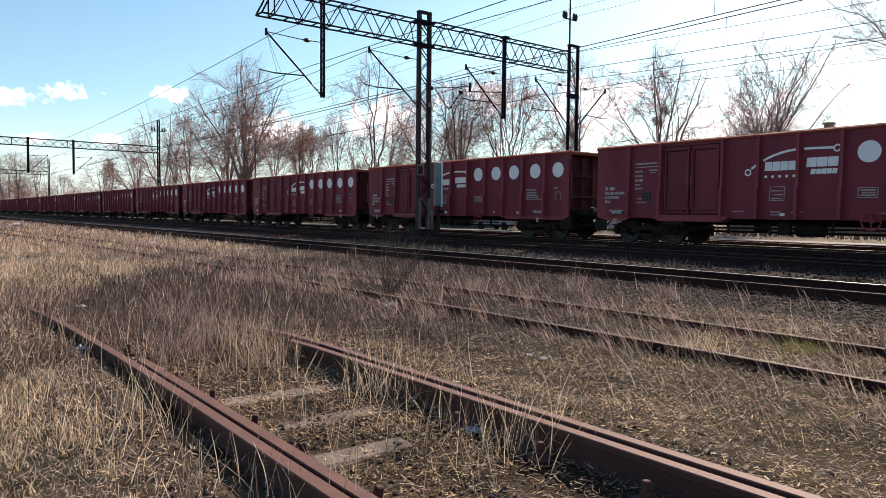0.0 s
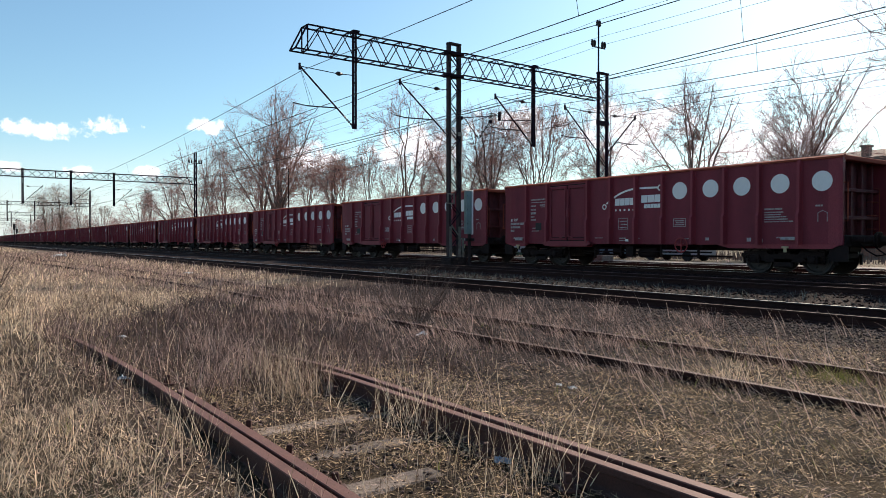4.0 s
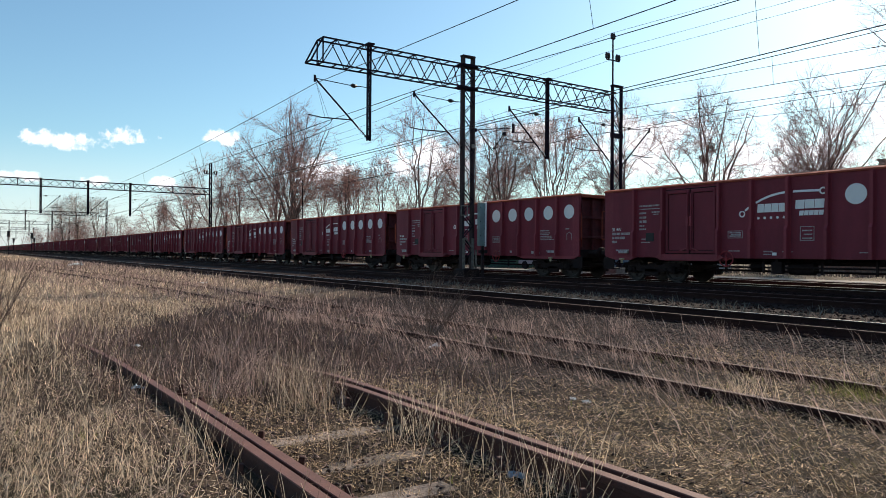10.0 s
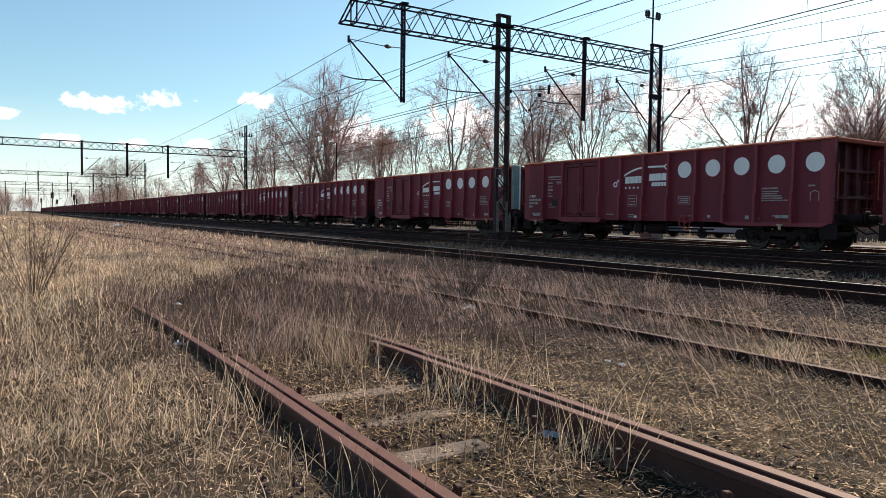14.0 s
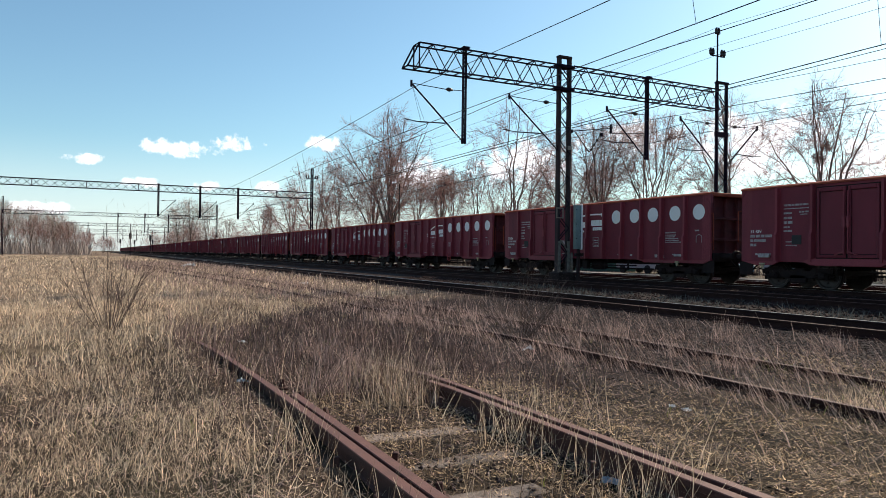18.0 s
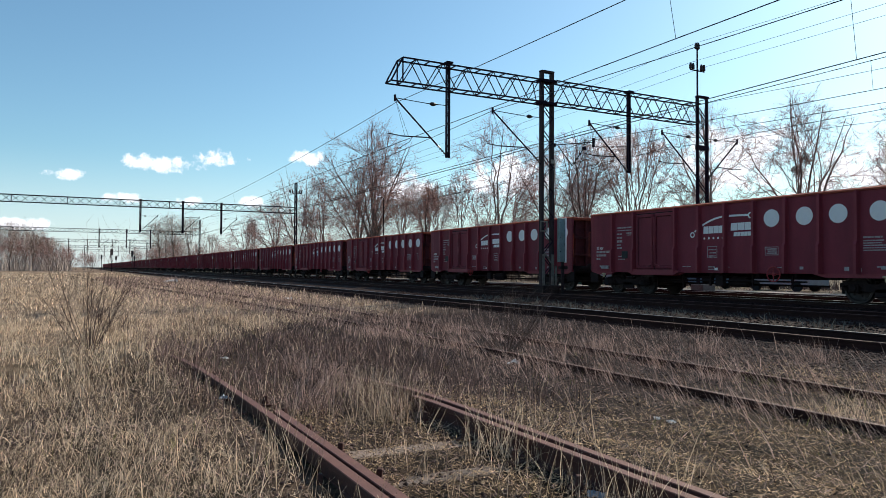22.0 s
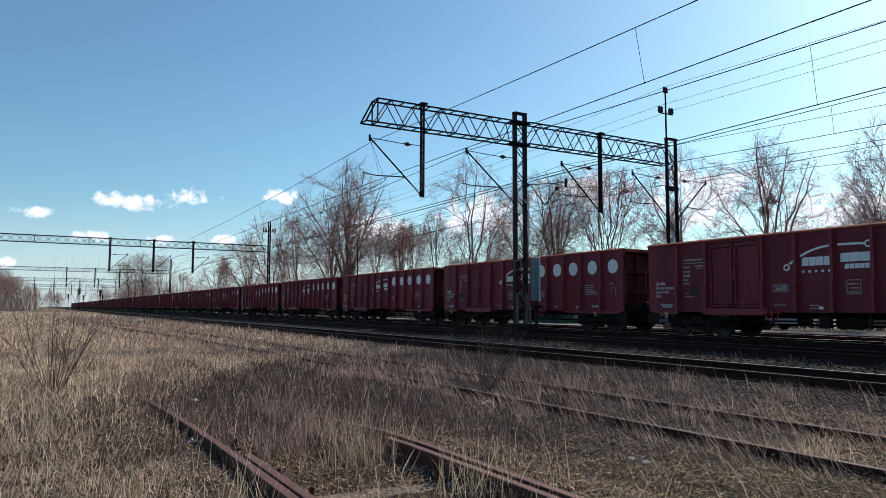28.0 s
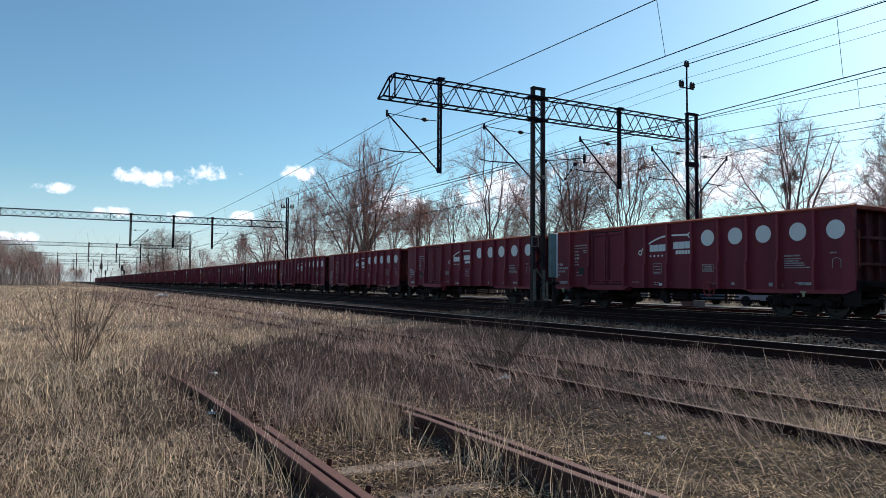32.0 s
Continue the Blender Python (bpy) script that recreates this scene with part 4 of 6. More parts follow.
def build_train(count, ahead):
    # two kinds: the brake wheel beside the door, or farther towards the leading end
    kinds = [build_wagon(9.10, ((8.60, 9.12, 1.52, 1.76), (6.34, 6.76, 1.42, 1.84)), 0.10), build_wagon(5.15, ((5.05, 5.55, 1.48, 1.76), (7.50, 7.94, 1.42, 1.84)), 0.0)]
    used = [False, False]
    rnd = random.Random(8)
    for i in range(count):
        k = 0 if i - ahead in (2, 3, 7, 9, 10) or (i - ahead > 12 and rnd.random() < 0.45) else 1
        first = kinds[k]
        y = LEAD + HALF + PITCH * (i - ahead)
        m = pose(TRAIN_X, y, TRAIN_Z)
        ob = copy_thing(first, m) if used[k] else first
        used[k] = True
        ob.matrix_basis = m
        WAGONS.append((ob, y))


build_train(50, 2)


# how far the train has rolled by each second
ROLLED = [(0.0, 0.0), (3.0, 18.45), (6.0, 36.85), (9.0, 55.07), (13.0, 79.45), (16.0, 97.7), (19.0, 115.95), (23.0, 140.28), (26.0, 158.50), (29.0, 176.75), (32.0, 194.98)]


def motions():
    rows = [0.1 * i for i in range(0, 321)]
    turn = SPEED / 0.46 * 180 / math.pi
    for n, (ob, y) in enumerate(WAGONS):
        walk(ob, [(t, pose(TRAIN_X, y - d, TRAIN_Z)) for t, d in ROLLED])
        if n < 22:
            for b in [c for c in ob.children if c.name.startswith("bogie")]:
                for s in b.children:
                    at = s.matrix_basis.translation.y
                    walk(s, [(t, pose(0, at, 0, turn * t)) for t in rows])


# ---- overhead line ----
def lattice_mast(s, x0, x1, y, z0, z1, post=0.15, step=0.62, slot=0, brace=1, deep=0.11):
    """Two channel posts side by side with zigzag bracing between."""
    for x, sg in ((x0, 1), (x1 - post, -1)):
        s.box(x, x + post, y - deep, y + deep, z0, z1, slot, bevel=0.012)
    z, up = z0 + 0.3, True
    while z + step < z1:
        a, b = (x0 + post * 0.6, x1 - post * 0.6)
        for yy in (y - deep + 0.01, y + deep - 0.01):
            s.bar((a if up else b, yy, z), (b if up else a, yy, z + step), 0.045, 0.03, brace)
        z, up = z + step, not up
    s.box(x0, x1, y - 0.12, y + 0.12, z1 - 0.06, z1 + 0.02, slot)


def truss(x0, x1, y, zb, zt, bay, sloped_tip=False, w=0.55):
    """A box girder of four chords with W-bracing on both faces and ladder bars above and below."""
    s = Shape()
    xa = x0 + (0.5 if sloped_tip else 0.0)
    for yy in (y - w / 2, y + w / 2):
        s.bar((x0, yy, zb), (x1, yy, zb), 0.055, 0.055)
        s.bar((xa, yy, zt), (x1, yy, zt), 0.055, 0.055)
        if sloped_tip:
            s.bar((x0, yy, zb), (xa, yy, zt), 0.055)
            s.bar((xa, yy, zb), (xa, yy, zt), 0.045)
        x, k = xa, 0
        while x < x1 - 0.05:
            nx = min(x + bay, x1)
            s.bar((x, yy, zb if k % 2 == 0 else zt), (nx, yy, zt if k % 2 == 0 else zb), 0.031)
            x, k = nx, k + 1
    x = xa
    while x <= x1 + 0.01:
        for z in (zb, zt):
            s.bar((x, y - w / 2, z), (x, y + w / 2, z), 0.04)
        x += bay
    s.bar((x0, y - w / 2, zb), (x0, y + w / 2, zb), 0.05)
    return s


def insulator(s, p, q, n=5, r=0.06, slot=1):
    p, q = Vector(p), Vector(q)
    s.tube(p, q, 0.022, n=6, slot=slot)
    for i in range(n):
        c = p.lerp(q, (i + 0.5) / n)
        d = (q - p).normalized() * 0.012
        s.tube(c - d, c + d, r, r * 0.6, n=8, slot=slot)


def cantilever(parent, post_x, y, reach, z_low=6.05, z_high=8.12):
    """The bracket that holds messenger and contact wire: diagonal tube, stay with insulator, registration arm; a negative reach points to +x."""
    s = Shape()
    w = 1 if reach > 0 else -1
    top = Vector((post_x - reach, y, z_high))
    foot = Vector((post_x - w * 0.12, y, z_low))
    s.tube(foot.lerp(top, 0.16), top, 0.036, n=8)
    insulator(s, foot, foot.lerp(top, 0.16), 4, 0.07)
    s.box(min(foot.x, post_x), max(foot.x, post_x), y - 0.05, y + 0.05, z_low - 0.08, z_low + 0.08)
    s.tube(top, (post_x - w * 0.86, y, z_high - 0.07), 0.016)
    s.lathe([(0, 0.02), (0.10, 0.085), (0.18, 0.085), (0.34, 0.02)], "x", (min(post_x - w * 0.86, post_x - w * 0.52), y, z_high - 0.065), 8, 1)
    s.tube((post_x - w * 0.52, y, z_high - 0.06), (post_x - w * 0.1, y, z_high - 0.05), 0.016)
    s.tube(top + Vector((0, 0, -0.14)), top + Vector((0, 0, 0.12)), 0.05, n=8)
    a = foot.lerp(top, 0.30)
    s.tube(a, (post_x - reach + w * 0.30, y, 6.62), 0.026)
    s.tube((post_x - reach + w * 0.30, y, 6.62), (post_x - reach - w * 0.28, y, 6.68), 0.020)
    s.path([(post_x - reach + w * 0.75, y, 6.59), (post_x - reach + w * 0.62, y - 0.06, 6.40), (post_x - reach + w * 0.30, y - 0.18, 6.22), (post_x - reach + w * 0.05, y - 0.25, 6.05)], 0.014)
    s.tube(top, (post_x - reach + w * 0.45, y, 6.61), 0.006, n=4)
    s.tube(top, (post_x - reach + w * 0.62, y, 6.60), 0.006, n=4)
    return part("cantilever", s, [M_STEEL, M_INSUL], parent, "thin dark steel bracket with brown insulators")


def hang_post(parent, x, y, z0, z1, w=0.17):
    s = Shape()
    if w > 0.2:
        s.box(x - w / 2, x - 0.01, y - 0.10, y + 0.10, z0, z1)
        s.box(x + 0.01, x + w / 2, y - 0.10, y + 0.10, z0, z1)
    s.box(x - w / 2, x - w / 2 + 0.05, y - 0.06, y + 0.06, z0, z1)
    s.box(x + w / 2 - 0.05, x + w / 2, y - 0.06, y + 0.06, z0, z1)
    z = z0 + 0.03
    while z < z1 - 0.1:
        s.box(x - w / 2 + 0.05, x + w / 2 - 0.05, y - 0.05, y + 0.05, z, z + 0.05)
        z += 0.45
    s.box(x - w / 2 - 0.06, x + w / 2 + 0.06, y - 0.20, y + 0.20, z1 - 0.05, z1 + 0.02)
    return part("hanging_post", s, M_STEEL, parent)


GY = 25.4


def near_gantry():
    g = thing("catenary_gantry", pose(0, 0, 0), "dark lattice steel gantry on two masts carrying railway overhead wires", "catenary gantry")
    m1 = Shape()
    lattice_mast(m1, 18.18, 18.86, GY, 0.62, 10.17, 0.13, 0.55)
    part("mast", m1, [M_STEELRUST, M_STEEL], g, "rusty lattice mast of two channels")
    m2 = Shape()
    lattice_mast(m2, 27.86, 28.62, GY, 0.62, 10.20, 0.10, 0.62, deep=0.085)
    m2.box(27.84, 28.64, GY - 0.10, GY + 0.10, 7.45, 7.68, 1)
    part("mast", m2, [M_STEEL, M_STEEL], g)
    for x in (18.52, 28.24):
        f = Shape()
        f.box(x - 0.45, x + 0.45, GY - 0.4, GY + 0.4, -0.3, 0.63, bevel=0.04)
        part("foundation", f, M_CONC if x > 20 else M_UNDER, g, "concrete mast foundation")
    part("girder", truss(10.85, 18.18, GY, 8.72, 9.70, 0.60, True), M_STEEL, g)
    part("girder", truss(18.86, 27.86, GY, 8.76, 9.74, 0.64), M_STEEL, g)
    for z in (8.72, 9.72):
        k = Shape()
        k.box(18.10, 18.94, GY - 0.22, GY + 0.22, z - 0.07, z + 0.05)
        part("clamp", k, M_STEEL, g)
    hang_post(g, 13.52, GY, 5.90, 9.85)
    hang_post(g, 23.32, GY, 5.95, 9.85)
    cantilever(g, 13.53, GY, 2.39)
    cantilever(g, 18.29, GY, 2.60)
    cantilever(g, 23.33, GY, 2.40)
    cantilever(g, 27.97, GY, 2.50)
    cantilever(g, 28.54, GY, -2.30)
    # anchored wires and strain fittings on the first mast
    s = Shape()
    for x in (18.9, 20.58):
        s.box(x, x + 0.10, GY - 0.07, GY + 0.07, 6.82, 6.98)
    s.tube((18.86, GY, 6.90), (21.25, GY, 7.25), 0.02)
    for x in (19.10, 20.65):
        insulator(s, (x, GY, 6.95), (19.95, GY, 6.05), 4, 0.07)
    insulator(s, (20.65, GY, 7.05), (20.70, GY, 7.35), 3, 0.1)
    s.box(21.14, 21.22, GY - 0.05, GY + 0.05, 7.0, 7.42)
    s.tube((21.20, GY, 7.02), (23.2, GY, 7.20), 0.018)
    part("strain_bracket", s, [M_STEEL, M_INSUL], g)
    p = Shape()
    p.tube((27.92, GY, 8.3), (27.92, GY, 12.88), 0.05, 0.04, n=8)
    p.bar((27.42, GY, 11.50), (28.42, GY, 11.50), 0.05)
    part("aerial_pole", p, M_STEEL, g)
    for x in (27.45, 27.62, 28.22, 28.39, 27.84, 28.0):
        i = Shape()
        z = 11.53 if abs(x - 27.92) > 0.2 else 12.60
        i.lathe([(0, 0.03), (0.05, 0.085), (0.16, 0.075), (0.20, 0.085), (0.30, 0.05), (0.33, 0.04)], "z", (x, GY, z), 10)
        part("line_insulator", i, M_INSUL, g)
    b = Shape()
    for x0, x1 in ((18.20, 18.34), (18.70, 18.84)):
        b.box(x0, x1, GY - 0.135, GY - 0.112, 0.63, 2.0)
    b.bar((18.30, GY - 0.15, 2.05), (18.72, GY - 0.15, 1.55), 0.07, 0.04)
    b.box(18.86, 18.94, GY - 0.22, GY - 0.15, 0.63, 1.5)
    part("painted_base", b, M_CONC, g, "pale painted mast foot and cable guard")
    fr = Shape()
    for a, c, d, e in ((18.08, 18.46, 3.00, 3.05), (18.08, 18.46, 3.42, 3.47), (18.08, 18.13, 3.05, 3.42), (18.41, 18.46, 3.05, 3.42)):
        fr.box(a, c, GY - 0.16, GY - 0.13, d, e)
    part("number_frame", fr, M_CONC, g, "small pale metal frame")
    fr = Shape()
    fr.box(18.66, 18.86, GY - 0.15, GY - 0.12, 6.05, 6.22)
    part("small_plate", fr, M_CONC, g, "small pale metal plate")
    c = thing("switch_cabinet", pose(0, 0, 0), "tall narrow pale grey-green metal cabinet beside the mast", "cabinet")
    s = Shape()
    s.box(18.97, 19.29, GY - 0.34, GY - 0.16, 1.66, 3.62, bevel=0.02)
    part("housing", s, M_CABINET, c)
    # white strip: light on the cabinet's edge, put in as paint
    s = Shape()
    s.box(19.30, 19.38, GY - 0.34, GY - 0.18, 1.64, 3.64, bevel=0.015)
    part("door_edge", s, M_WHITE, c, "door edge painted white to look lit")
    for i in range(6):
        s = Shape()
        s.lathe([(0, 0.02), (-0.02, 0.015)], "y", (19.13 + 0.11 * (-1) ** i, GY - 0.345, 1.8 + 0.32 * i), 8)
        part("stud", s, M_PLATE, c)
    s = Shape()
    s.box(19.12, 19.24, GY - 0.34, GY - 0.24, 0.19, 1.66)
    s.box(19.02, 19.45, GY - 0.34, GY - 0.18, 1.34, 1.48, bevel=0.02)
    part("stand", s, M_STEELRUST, c)


def portal(y, x0, x1, posts, zb, zt, top, bay=1.0, weak=False):
    g = thing("catenary_portal", pose(0, 0, 0), "dark lattice portal spanning the station tracks with hanging posts", "catenary gantry", "portals over the tracks")
    for x in (x0, x1):
        m = Shape()
        lattice_mast(m, x - 0.20, x + 0.20, y, 0.1, top, 0.14, 0.9)
        part("mast", m, [M_STEEL, M_STEEL], g)
    s = Shape()
    for yy in (y - 0.25, y + 0.25):
        for z in (zb, zt):
            s.bar((x0, yy, z), (x1, yy, z), 0.085)
    k, x = 0, x0
    while x < x1 - 0.1:
        n = min(x + bay, x1)
        s.bar((x, y - 0.25, zb), (n, y - 0.25, zt), 0.06)
        s.bar((x, y + 0.25, zt), (n, y + 0.25, zb), 0.06)
        x = n
    x = x0
    while x < x1:
        s.bar((x, y, zb), (x, y, zt), 0.10)
        x += bay * 6
    part("girder", s, M_STEEL, g)
    if y == 99.4:
        s = Shape()
        s.bar((x1 - 0.9, y, top - 1.45), (x1 + 0.9, y, top - 1.45), 0.10)
        part("cross_arm", s, M_STEEL, g)
        for dx in (-0.85, -0.5, 0.5, 0.85):
            s = Shape()
            s.lathe([(0, 0.05), (0.06, 0.12), (0.25, 0.11), (0.42, 0.05)], "z", (x1 + dx, y, top - 1.40), 8)
            part("line_insulator", s, M_INSUL, g)
    for px in posts:
        hang_post(g, px, y, 5.9, zt + 0.15, 0.25)
        if not weak:
            cantilever(g, px - 0.1, y, -2.2)
    return g


near_gantry()
portal(99.4, -19.0, 28.1, (7.45, 12.7, 17.7), 9.20, 10.08, 13.6)
portal(187.0, -18.8, 28.0, (5.0, 11.0, 16.4), 9.60, 10.40, 13.4)
for yy in (262.0, 335.0, 410.0):
    portal(yy, -12.0, 28.0, (-2.0, 3.5, 11.0, 16.5), 9.6, 10.5, 12.4, 2.0, True)
portal(-48.0, -6.0, 28.0, (12.6, 17.7, 23.0), 8.75, 9.8, 12.0, 1.0, True)

SUPPORTS = [-48.0, 25.4, 99.4, 187.0, 262.0, 335.0, 410.0, 500.0]


def sag_wire(s, x, z, dip, zig, r, spans=14):
    """A wire from support to support, sagging between."""
    pts = []
    for k, (a, b) in enumerate(zip(SUPPORTS, SUPPORTS[1:])):
        n = spans if b < 120 else 6
        for i in range(n + (b == SUPPORTS[-1])):
            u = i / n
            pts.append((x + zig * ((-1) ** k * (1 - 2 * u)), a + (b - a) * u, z - 4 * dip * u * (1 - u)))
    s.path(pts, r, n=4)


DROPPERS = (-33, -20, -4, 11, 42, 58, 80, 118, 140, 165)


def sag_at(y, z, dip):
    for a, b in zip(SUPPORTS, SUPPORTS[1:]):
        if a <= y <= b:
            u = (y - a) / (b - a)
            return z - 4 * dip * u * (1 - u)
    return z


def overhead_wires():
    # messenger x, z, dip; contact x, z, dip
    for mx, mz, md, cx, cz, cd, thick in ((11.2, 7.94, 0.60, 11.45, 6.38, 0.08, 0.012), (15.8, 8.15, 0.72, 16.0, 6.25, 0.03, 0.014), (21.0, 7.68, 0.08, 21.1, 7.30, 0.95, 0.012), (25.6, 7.85, 0.95, 25.6, 7.22, 0.15, 0.012)):
        t = thing("overhead_wire", pose(0, 0, 0), "thin dark messenger and contact wire above a track", "overhead wire", "overhead wires")
        s = Shape()
        sag_wire(s, mx, mz, md, 0.0, thick)
        part("messenger_wire", s, M_WIRE, t)
        s = Shape()
        sag_wire(s, cx, cz, cd, 0.06, thick)
        part("contact_wire", s, M_WIRE, t)
        for y in DROPPERS:
            y += {11.2: 0.0, 15.8: -1.15, 21.0: 1.5, 25.6: 3.0}[mx] if y == 11 else 0.0
            s = Shape()
            s.tube((mx, y, sag_at(y, mz, md)), (cx, y, sag_at(y, cz, cd)), 0.006, n=4)
            part("dropper", s, M_WIRE, t)
    for x, z, dip in ((27.45, 11.86, 0.5), (28.39, 11.74, 0.5), (27.92, 12.95, 0.85), (16.4, 6.28, 0.04), (21.0, 8.05, 1.25), (25.6, 7.35, 1.25)):
        s = Shape()
        sag_wire(s, x, z, dip, 0.0, 0.009)
        t = thing("feeder_wire", pose(0, 0, 0), "single thin dark feeder wire strung between masts", "overhead wire", "feeder wires")
        part("conductor", s, M_WIRE, t)


overhead_wires()


def signal(x, y, h):
    t = thing("railway_signal", pose(x, y, 0), "dark railway signal on a thin post beside the far tracks", "signal", "far signals")
    s = Shape()
    s.tube((0, 0, 0), (0, 0, h), 0.09, n=8)
    part("post", s, M_STEEL, t)
    s = Shape()
    s.box(-0.30, 0.30, -0.12, 0.12, h - 0.1, h + 1.5, bevel=0.08)
    part("signal_head", s, M_SIGNALRED, t)
    for k in range(3):
        s = Shape()
        s.lathe([(0, 0.12), (-0.12, 0.13)], "y", (0, -0.13, h + 0.2 + 0.5 * k), 10)
        part("hood", s, M_PLATE, t)


for x, y, h in ((8.6, 205.0, 4.6), (14.2, 215.0, 4.4), (9.0, 300.0, 4.5), (13.6, 290.0, 4.0), (18.9, 275.0, 4.0)):
    signal(x, y, h)


# ---- bare trees ----
def tubes(segs, sides):
    """Arrays of tapered prisms from rows of p(3), q(3), r0, r1."""
    a = np.array(segs, float)
    p, q, r0, r1 = a[:, :3], a[:, 3:6], a[:, 6], a[:, 7]
    w = q - p
    w /= np.linalg.norm(w, axis=1, keepdims=True) + 1e-9
    ref = np.where(np.abs(w[:, 2:3]) > 0.9, [[1.0, 0, 0]], [[0, 0, 1.0]])
    u = np.cross(w, ref)
    u /= np.linalg.norm(u, axis=1, keepdims=True)
    v = np.cross(w, u)
    ang = 2 * np.pi * np.arange(sides) / sides
    ring = np.cos(ang)[None, :, None] * u[:, None] + np.sin(ang)[None, :, None] * v[:, None]
    verts = np.concatenate([p[:, None] + r0[:, None, None] * ring, q[:, None] + r1[:, None, None] * ring], 1).reshape(-1, 3)
    base = 2 * sides * np.arange(len(a))[:, None]
    i = np.arange(sides)
    f = np.stack([i, (i + 1) % sides, sides + (i + 1) % sides, sides + i], -1)
    return verts, (base[:, :, None] + f[None]).reshape(-1, 4)


def grow(seed, height, spread, levels=4, lean=0.0, stems=1, twig=0.007, trunk_r=None, kids=(9, 7, 6, 6), crown=0.16, fan=(0.12, 0.34)):
    """Segments of a bare tree: trunk and main limbs, and all finer branches."""
    rnd = random.Random(seed)
    thick, thin = [], []
    r_tr = trunk_r or height * 0.015

    def branch(p, d, length, r, level):
        n = (7, 6, 4, 3, 2)[level]
        step = length / n
        pts = [(p, d)]
        rad = r
        wob = (0.05, 0.075, 0.09, 0.11, 0.13)[level]
        for i in range(n):
            d = (d + Vector((rnd.gauss(0, wob), rnd.gauss(0, wob), rnd.gauss(0, wob) + (0.03, 0.07, 0.075, 0.06, 0.04)[level]))).normalized()
            q = p + d * step
            r2 = max(r * (1 - 0.80 * (i + 1) / n), twig * 0.6)
            (thick if level < 2 else thin).append((*p, *q, rad, r2))
            p, rad = q, r2
            pts.append((p, d))
        if level >= levels:
            return
        low = (crown, 0.30, 0.25, 0.2)[level]
        for k in range(kids[level]):
            u = low + (0.99 - low) * (k + rnd.random()) / kids[level]
            j = min(int(u * n), n - 1)
            at = pts[j][0].lerp(pts[j + 1][0], u * n - j)
            fwd = pts[j + 1][1]
            side = fwd.orthogonal().normalized()
            side.rotate(Matrix.Rotation(rnd.uniform(0, 2 * math.pi), 3, fwd))
            ang = rnd.uniform(0.45, 0.95) * spread
            way = (fwd * math.cos(ang) + side * math.sin(ang)).normalized()
            nl = length * rnd.uniform(0.46, 0.74) * (1.12 - 0.55 * u)
            branch(at, way, nl, max(r * (1 - 0.80 * u) * rnd.uniform(0.5, 0.7), twig), level + 1)

    for s in range(stems):
        a = rnd.uniform(0, 6.28)
        a = 6.283 * (s + 0.5 * rnd.random()) / stems
        tilt = 0.0 if stems == 1 else rnd.uniform(*fan)
        d = Vector((math.cos(a) * tilt + lean, math.sin(a) * tilt, 1)).normalized()
        branch(Vector((0.3 * math.cos(a) * (stems > 1), 0.3 * math.sin(a) * (stems > 1), -0.2)), d, height * 0.80 * rnd.uniform(0.9, 1.0), r_tr * rnd.uniform(0.8, 1), 0)
    return thick, thin


def tree_meshes(seed, height, spread, twigs, **kw):
    thick, thin = grow(seed, height, spread, **kw)
    top = max(s[5] for s in thin)
    k = height / top
    thick = [tuple(c * k for c in s[:6]) + s[6:] for s in thick]
    thin = [tuple(c * k for c in s[:6]) + s[6:] for s in thin]
    v, f = tubes(thick, 7)
    trunk = bulk("trunk", v, f, M_BARK, True)
    v, f = tubes(thin, 3)
    return trunk, bulk("crown", v, f, twigs)


def curve_set(p, c, q, r0, r1, n):
    """Tapered segments along quadratic curves p - c - q (arrays), and a sampler for points on them."""
    u = np.linspace(0, 1, n + 1)[None, :, None]
    pts = (1 - u) ** 2 * p[:, None] + 2 * u * (1 - u) * c[:, None] + u * u * q[:, None]
    rad = r0[:, None] + (r1 - r0)[:, None] * u[..., 0] ** 0.8
    segs = np.concatenate([pts[:, :-1], pts[:, 1:], rad[:, :-1, None], rad[:, 1:, None]], 2).reshape(-1, 8)
    return segs, pts, rad


def sprout(g, pts, rad, kids, low, high=0.995):
    """Starting points, directions and radii of side shoots along curves."""
    m, n = pts.shape[0], pts.shape[1] - 1
    u = low + (high - low) * (np.arange(kids)[None] + g.random((m, kids))) / kids
    j = np.minimum((u * n).astype(int), n - 1)
    k = np.arange(m)[:, None]
    w = (u * n - j)[..., None]
    at = pts[k, j] * (1 - w) + pts[k, j + 1] * w
    fwd = pts[k, j + 1] - pts[k, j]
    fwd /= np.linalg.norm(fwd, axis=2, keepdims=True) + 1e-9
    r = rad[k, j] * (1 - w[..., 0]) + rad[k, j + 1] * w[..., 0]
    return at.reshape(-1, 3), fwd.reshape(-1, 3), r.ravel(), u.ravel()


def unit(v):
    return v / (np.linalg.norm(v, axis=1, keepdims=True) + 1e-9)


